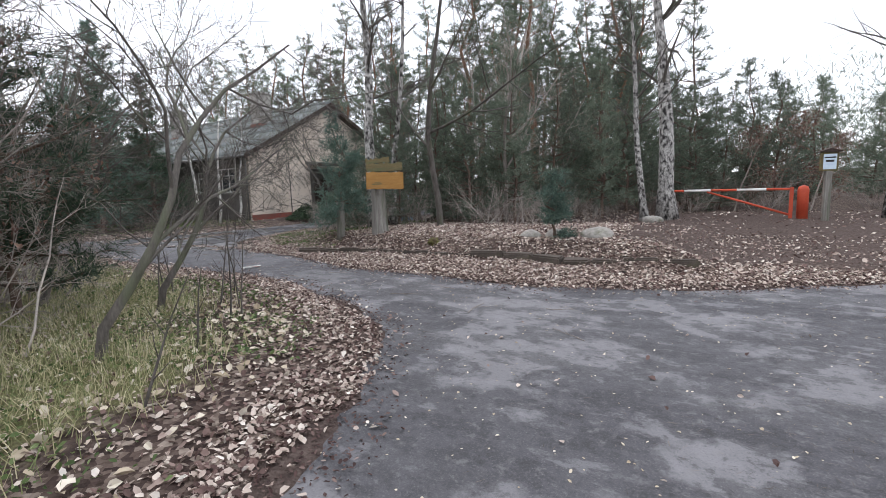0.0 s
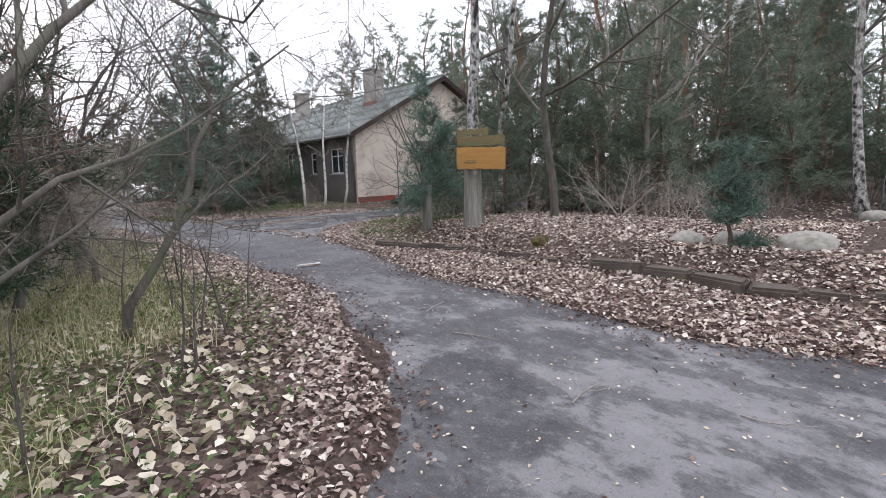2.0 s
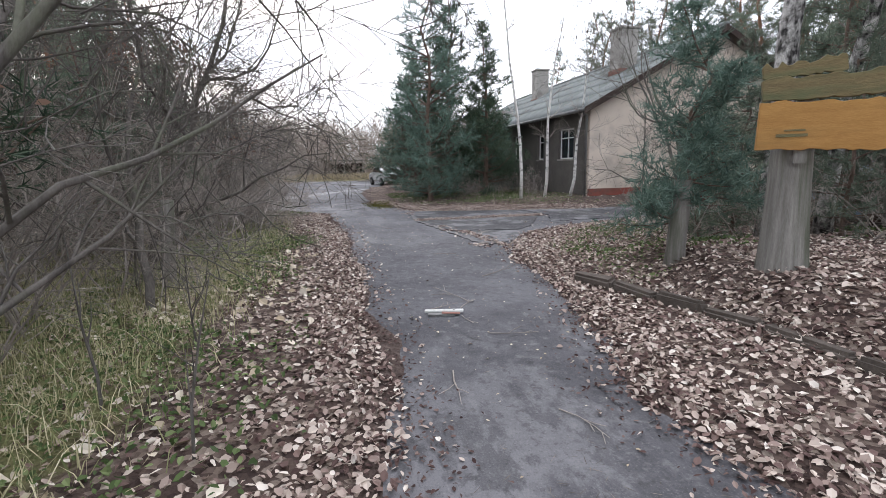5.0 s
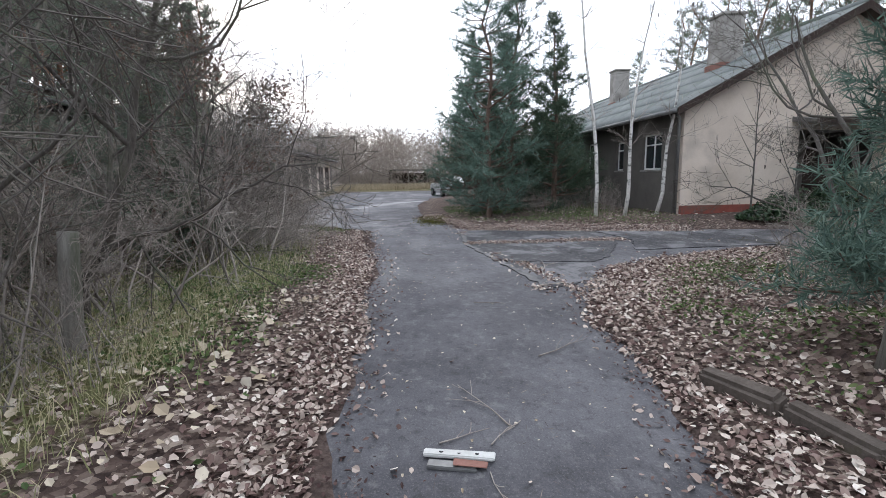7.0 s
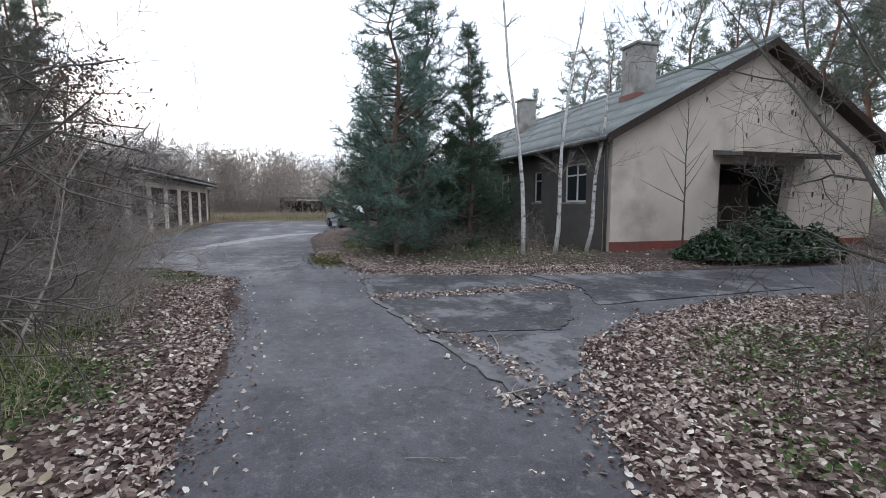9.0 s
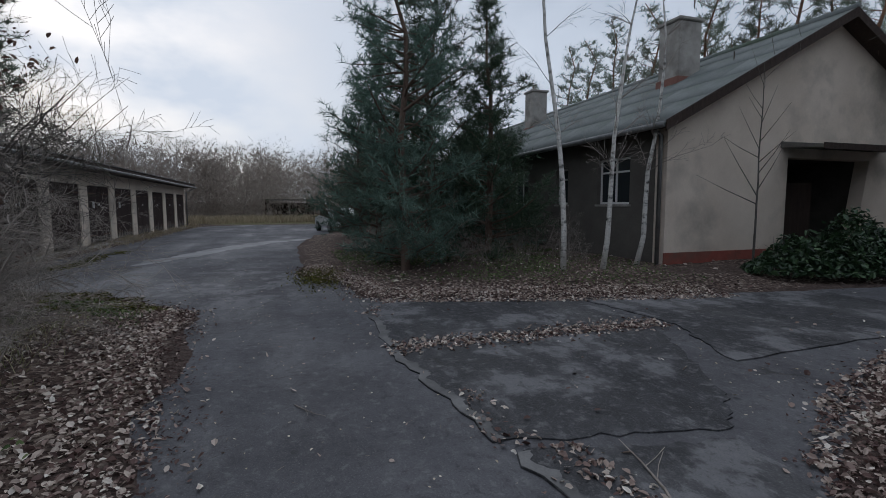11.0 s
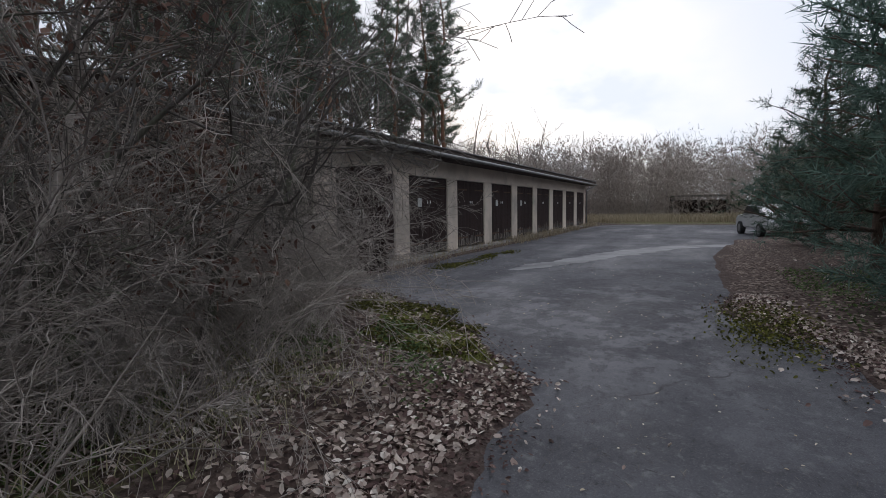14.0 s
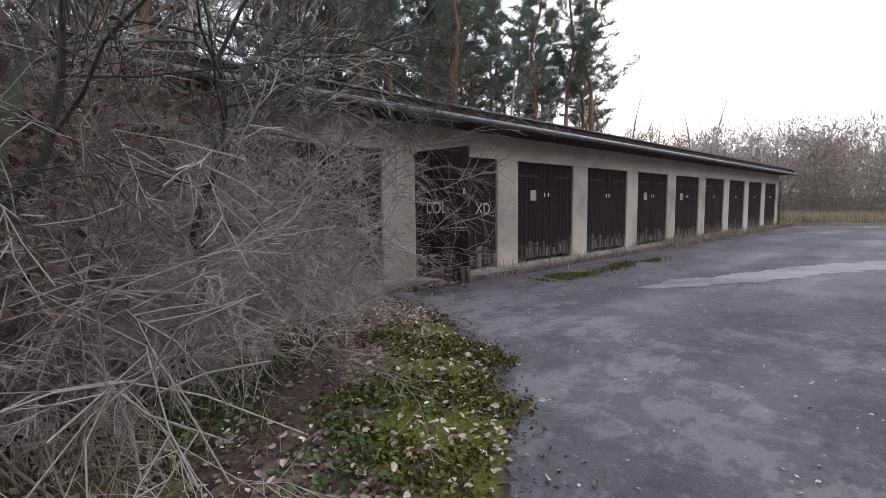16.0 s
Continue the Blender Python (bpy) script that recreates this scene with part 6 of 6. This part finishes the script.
    thing("needle_debris", "dark pine needles and bark crumbs on the asphalt", "debris", kind="stuff", me=leaves("needle_debris", nd, 0.062, "debris", 14, 0.03, 0.045))

    def grassy(x, y, d):
        return np.clip(smooth(1.0, 1.9, d) * (1 - smooth(4.6, 5.2, y)) * (0.45 + 0.6 * fbm(x, y, 0.9, 7)), 0, 1)

    gr = strewn(120000, -21, -1, -2, 5.0, grassy, 3)
    thing("winter_grass", "straw-coloured winter grass along the lane", "grass", kind="stuff", me=blades("winter_grass", gr, 0.17, 0.0035, "grass", 6, 1.0))
    gw = strewn(110000, -21, -1, -1, 5.0, lambda x, y, d: np.clip(smooth(0.5, 1.1, d) * (1 - smooth(2.4, 3.6, d)) * smooth(-0.35, 0.35, fbm(x, y, 1.0, 31)) * (1 - 0.72 * smooth(-9.5, -7.0, x)), 0, 1), 4)
    gx = strewn(40000, -16.5, -9.0, 8.2, 13.5, lambda x, y, d: np.clip(smooth(0.6, 1.3, d) * smooth(-0.3, 0.6, fbm(x, y, 1.1, 71)) * 0.45, 0, 1), 14)
    gq = strewn(26000, -28, -18.5, 7.4, 14, lambda x, y, d: np.clip(smooth(0.5, 1.0, d) * smooth(-0.6, 0.4, fbm(x, y, 1.0, 72)) * 0.7, 0, 1), 19)
    gx = np.concatenate([gx, gq], 0)
    gw = np.concatenate([gw, gx], 0)
    gw[:, 2] += np.random.default_rng(9).uniform(0.01, 0.07, len(gw))
    thing("green_weeds", "low green weeds and ivy among the leaves", "weeds", kind="stuff", me=leaves("green_weeds", gw, 0.05, "green", 7, 0.5))
    mo = strewn(110000, -25, -19.5, 0, 8, lambda x, y, d: np.clip(1.3 * smooth(-19.9, -20.4, x) * smooth(0.9, 1.5, y) * (1 - smooth(4.6, 4.9, y)) * smooth(-0.12, 0.25, d + 0.45 * fbm(x, y, 3.2, 85)) * (1 - smooth(0.6, 1.1, d + 0.4 * fbm(x, y, 2.5, 86))) * smooth(-0.55, 0.1, fbm(x, y, 6.0, 87)) + np.exp(-((x + 23.0) ** 2 / 1.0 + (y - 6.7) ** 2 / 0.12)), 0, 1) * 0.8, 5)
    mp = strewn(60000, -32, -25.5, -0.4, 1.6, lambda x, y, d: np.clip(np.exp(-((x + 27.0) ** 2 / 0.5 + (y - 0.45) ** 2 / 0.06)) + np.exp(-((x + 29.8) ** 2 / 0.9 + (y - 0.5) ** 2 / 0.05)), 0, 1) * smooth(-0.2, 0.3, fbm(x, y, 3.0, 83)), 15)
    mp[:, 2] = np.maximum(mp[:, 2], 0.012)
    mo = np.concatenate([mo, mp], 0)
    thing("moss_patch", "yellow-green moss patches at the asphalt edge", "moss", kind="stuff", me=leaves("moss_patch", mo, 0.045, "moss", 8, 0.7))
    st = strewn(16000, -54, -25, -1.2, 0.9, lambda x, y, d: np.clip(np.exp(-((y + 0.75) / 0.4) ** 2) * (0.3 + 0.7 * (fbm(x, y, 0.8, 33) > 0.05)), 0, 1), 6)
    thing("dry_grass", "dry straw grass tufts along the garage doors", "grass", kind="stuff", me=blades("dry_grass", st, 0.26, 0.006, "straw", 9, 0.5))
    by = strewn(30000, -66, -56, -6, 16, lambda x, y, d: np.where(d > 0, 0.8, 0.0), 7)
    thing("far_grass", "tall straw grass at the end of the yard", "grass", kind="stuff", me=blades("far_grass", by, 0.6, 0.012, "straw", 10, 0.5))


litter()


def twig(x, y, length, rz, rad, sd, mat="twig"):
    r2 = np.random.default_rng(sd)
    out, tips = [], []
    grow((0, 0, 0), (1, 0, 0.0), length, rad, 1, r2, out, tips, 0.14, 0.0, (2, 4), (0.4, 0.8), 0.4, 0.3, (5, 4, 4, 4, 4))
    flat = [([Vector((p.x, p.y, abs(p.z) * 0.3 + rad)) for p in pts], rr, s) for pts, rr, s in out]
    h, d = land(np.array([x]), np.array([y]))
    return thing("fallen_branch", "fallen dry branch lying on the ground", "branch", pose(x, y, max(float(h[0]), 0.0) + 0.005, 0, 0, rz), "fallen branches", me=join_tubes("fallen_branch", tubes_of(flat), mat))


for q in ((-13.9, 7.95, 0.8, 150, 0.012, 1), (-11.0, 8.9, 1.6, 20, 0.014, 2, "fine_twig"), (-4.6, 5.4, 0.5, 40, 0.008, 3), (-3.0, 5.0, 0.45, 100, 0.008, 4), (-7.6, 5.8, 0.5, 0, 0.008, 5), (-12.9, 7.5, 0.5, 80, 0.01, 6, "fine_twig"),
          (-16.0, 6.1, 0.4, 30, 0.006, 7), (-10.6, 9.4, 2.2, 60, 0.018, 8), (-9.15, 5.95, 0.35, 100, 0.005, 12), (-8.85, 6.2, 0.3, 20, 0.004, 13, "fine_twig"), (-9.1, 6.25, 0.3, 150, 0.005, 14), (-8.3, 6.3, 0.45, 75, 0.005, 15), (-10.4, 6.9, 0.6, 110, 0.007, 16), (-6.9, 6.3, 0.4, 30, 0.005, 17, "fine_twig"), (-2.2, 5.6, 0.4, 10, 0.006, 18), (-1.4, 4.6, 0.5, 140, 0.006, 19), (-12.2, 6.6, 0.35, 60, 0.005, 20), (-3.9, 6.1, 0.45, 170, 0.006, 21), (-9.3, 6.4, 0.6, 200, 0.006, 9), (-5.5, 6.1, 0.5, 300, 0.006, 10)):
    twig(*q)


def build_debris():
    d = thing("broken_bumper", "broken pale plastic strip with holes on the asphalt", "debris", pose(-9.0, 6.05, 0.0, 0, 0, 78))
    part("strip", boxes("strip", [(-0.2, 0.2, -0.03, 0.03, 0.012, 0.035)], "paper", 0.006, 0.004), d)
    for x in (-0.1, 0.0, 0.1):
        part("hole", join_tubes("hole", [tube([(x, 0, 0.03), (x, 0, 0.0368)], [0.012, 0.012], 10)], "rubber", False), d)
    part("bent_piece", boxes("bent_piece", [(-0.16, 0.1, -0.12, -0.05, 0.004, 0.02)], "zinc", 0.005, 0.008), d)
    part("red_piece", boxes("red_piece", [(-0.02, 0.16, -0.11, -0.045, 0.022, 0.03)], "brick_red", 0.004, 0.006), d)


build_debris()


def build_stub(x, y, hgt, rad, sd, label):
    r2 = np.random.default_rng(sd)
    pts, _ = wander((0, 0, -0.1), (0.05, 0.02, 1), hgt, 5, 0.03, 0.0, r2)
    thing("stub_post", label, "post", on_ground(x, y), me=join_tubes("stub_post", [tube(pts, [rad * 1.15, rad, rad * 0.97, rad, rad * 0.95, rad * 0.9], 10)], "post_wood"))


build_stub(-10.6, 3.0, 1.15, 0.08, 1, "grey weathered leaning stub post in the verge")
build_stub(-9.25, 8.95, 1.05, 0.11, 2, "grey weathered stub post under a pine sapling")
build_stub(-5.7, 20.0, 0.8, 0.1, 3, "short dark wooden post by the path")


def build_whip(x, y, hgt, sd, lean):
    """One thin upright shoot with a few side twigs."""
    r2 = np.random.default_rng(sd)
    out, tips, marks = [], [], []
    grow((0, 0, -0.05), (lean[0], lean[1], 1), hgt, 0.013, 1, r2, out, tips, 0.07, 0.03, (3, 6), (0.5, 1.0), 0.3, 0.25, (5, 4, 4, 4, 4), marks=marks, fine=0.002)
    plant("bare_shoot", "thin dark leafless shoot standing in the verge grass", "shrub", on_ground(x, y), limbs_of(out, marks, "bark", "twig"), "bare shoots in the verge")


for q in ((-6.05, 3.54, 1.35, 1, (0.05, 0.1)), (-6.82, 4.25, 1.0, 2, (0.0, 0.1)), (-5.95, 3.75, 1.2, 3, (0.1, 0.0)), (-5.28, 3.2, 1.3, 4, (-0.1, 0.25)), (-5.2, 3.3, 1.1, 5, (0.15, 0.1)), (-3.62, 1.45, 1.1, 6, (0.1, 0.12)),
          (-6.6, 3.0, 1.5, 7, (0.0, 0.1)), (-7.4, 3.6, 1.2, 8, (0.1, 0.1)), (-8.3, 3.9, 0.9, 9, (0.0, -0.1)), (-4.4, 2.3, 0.9, 10, (0.2, 0.1))):
    build_whip(*q)
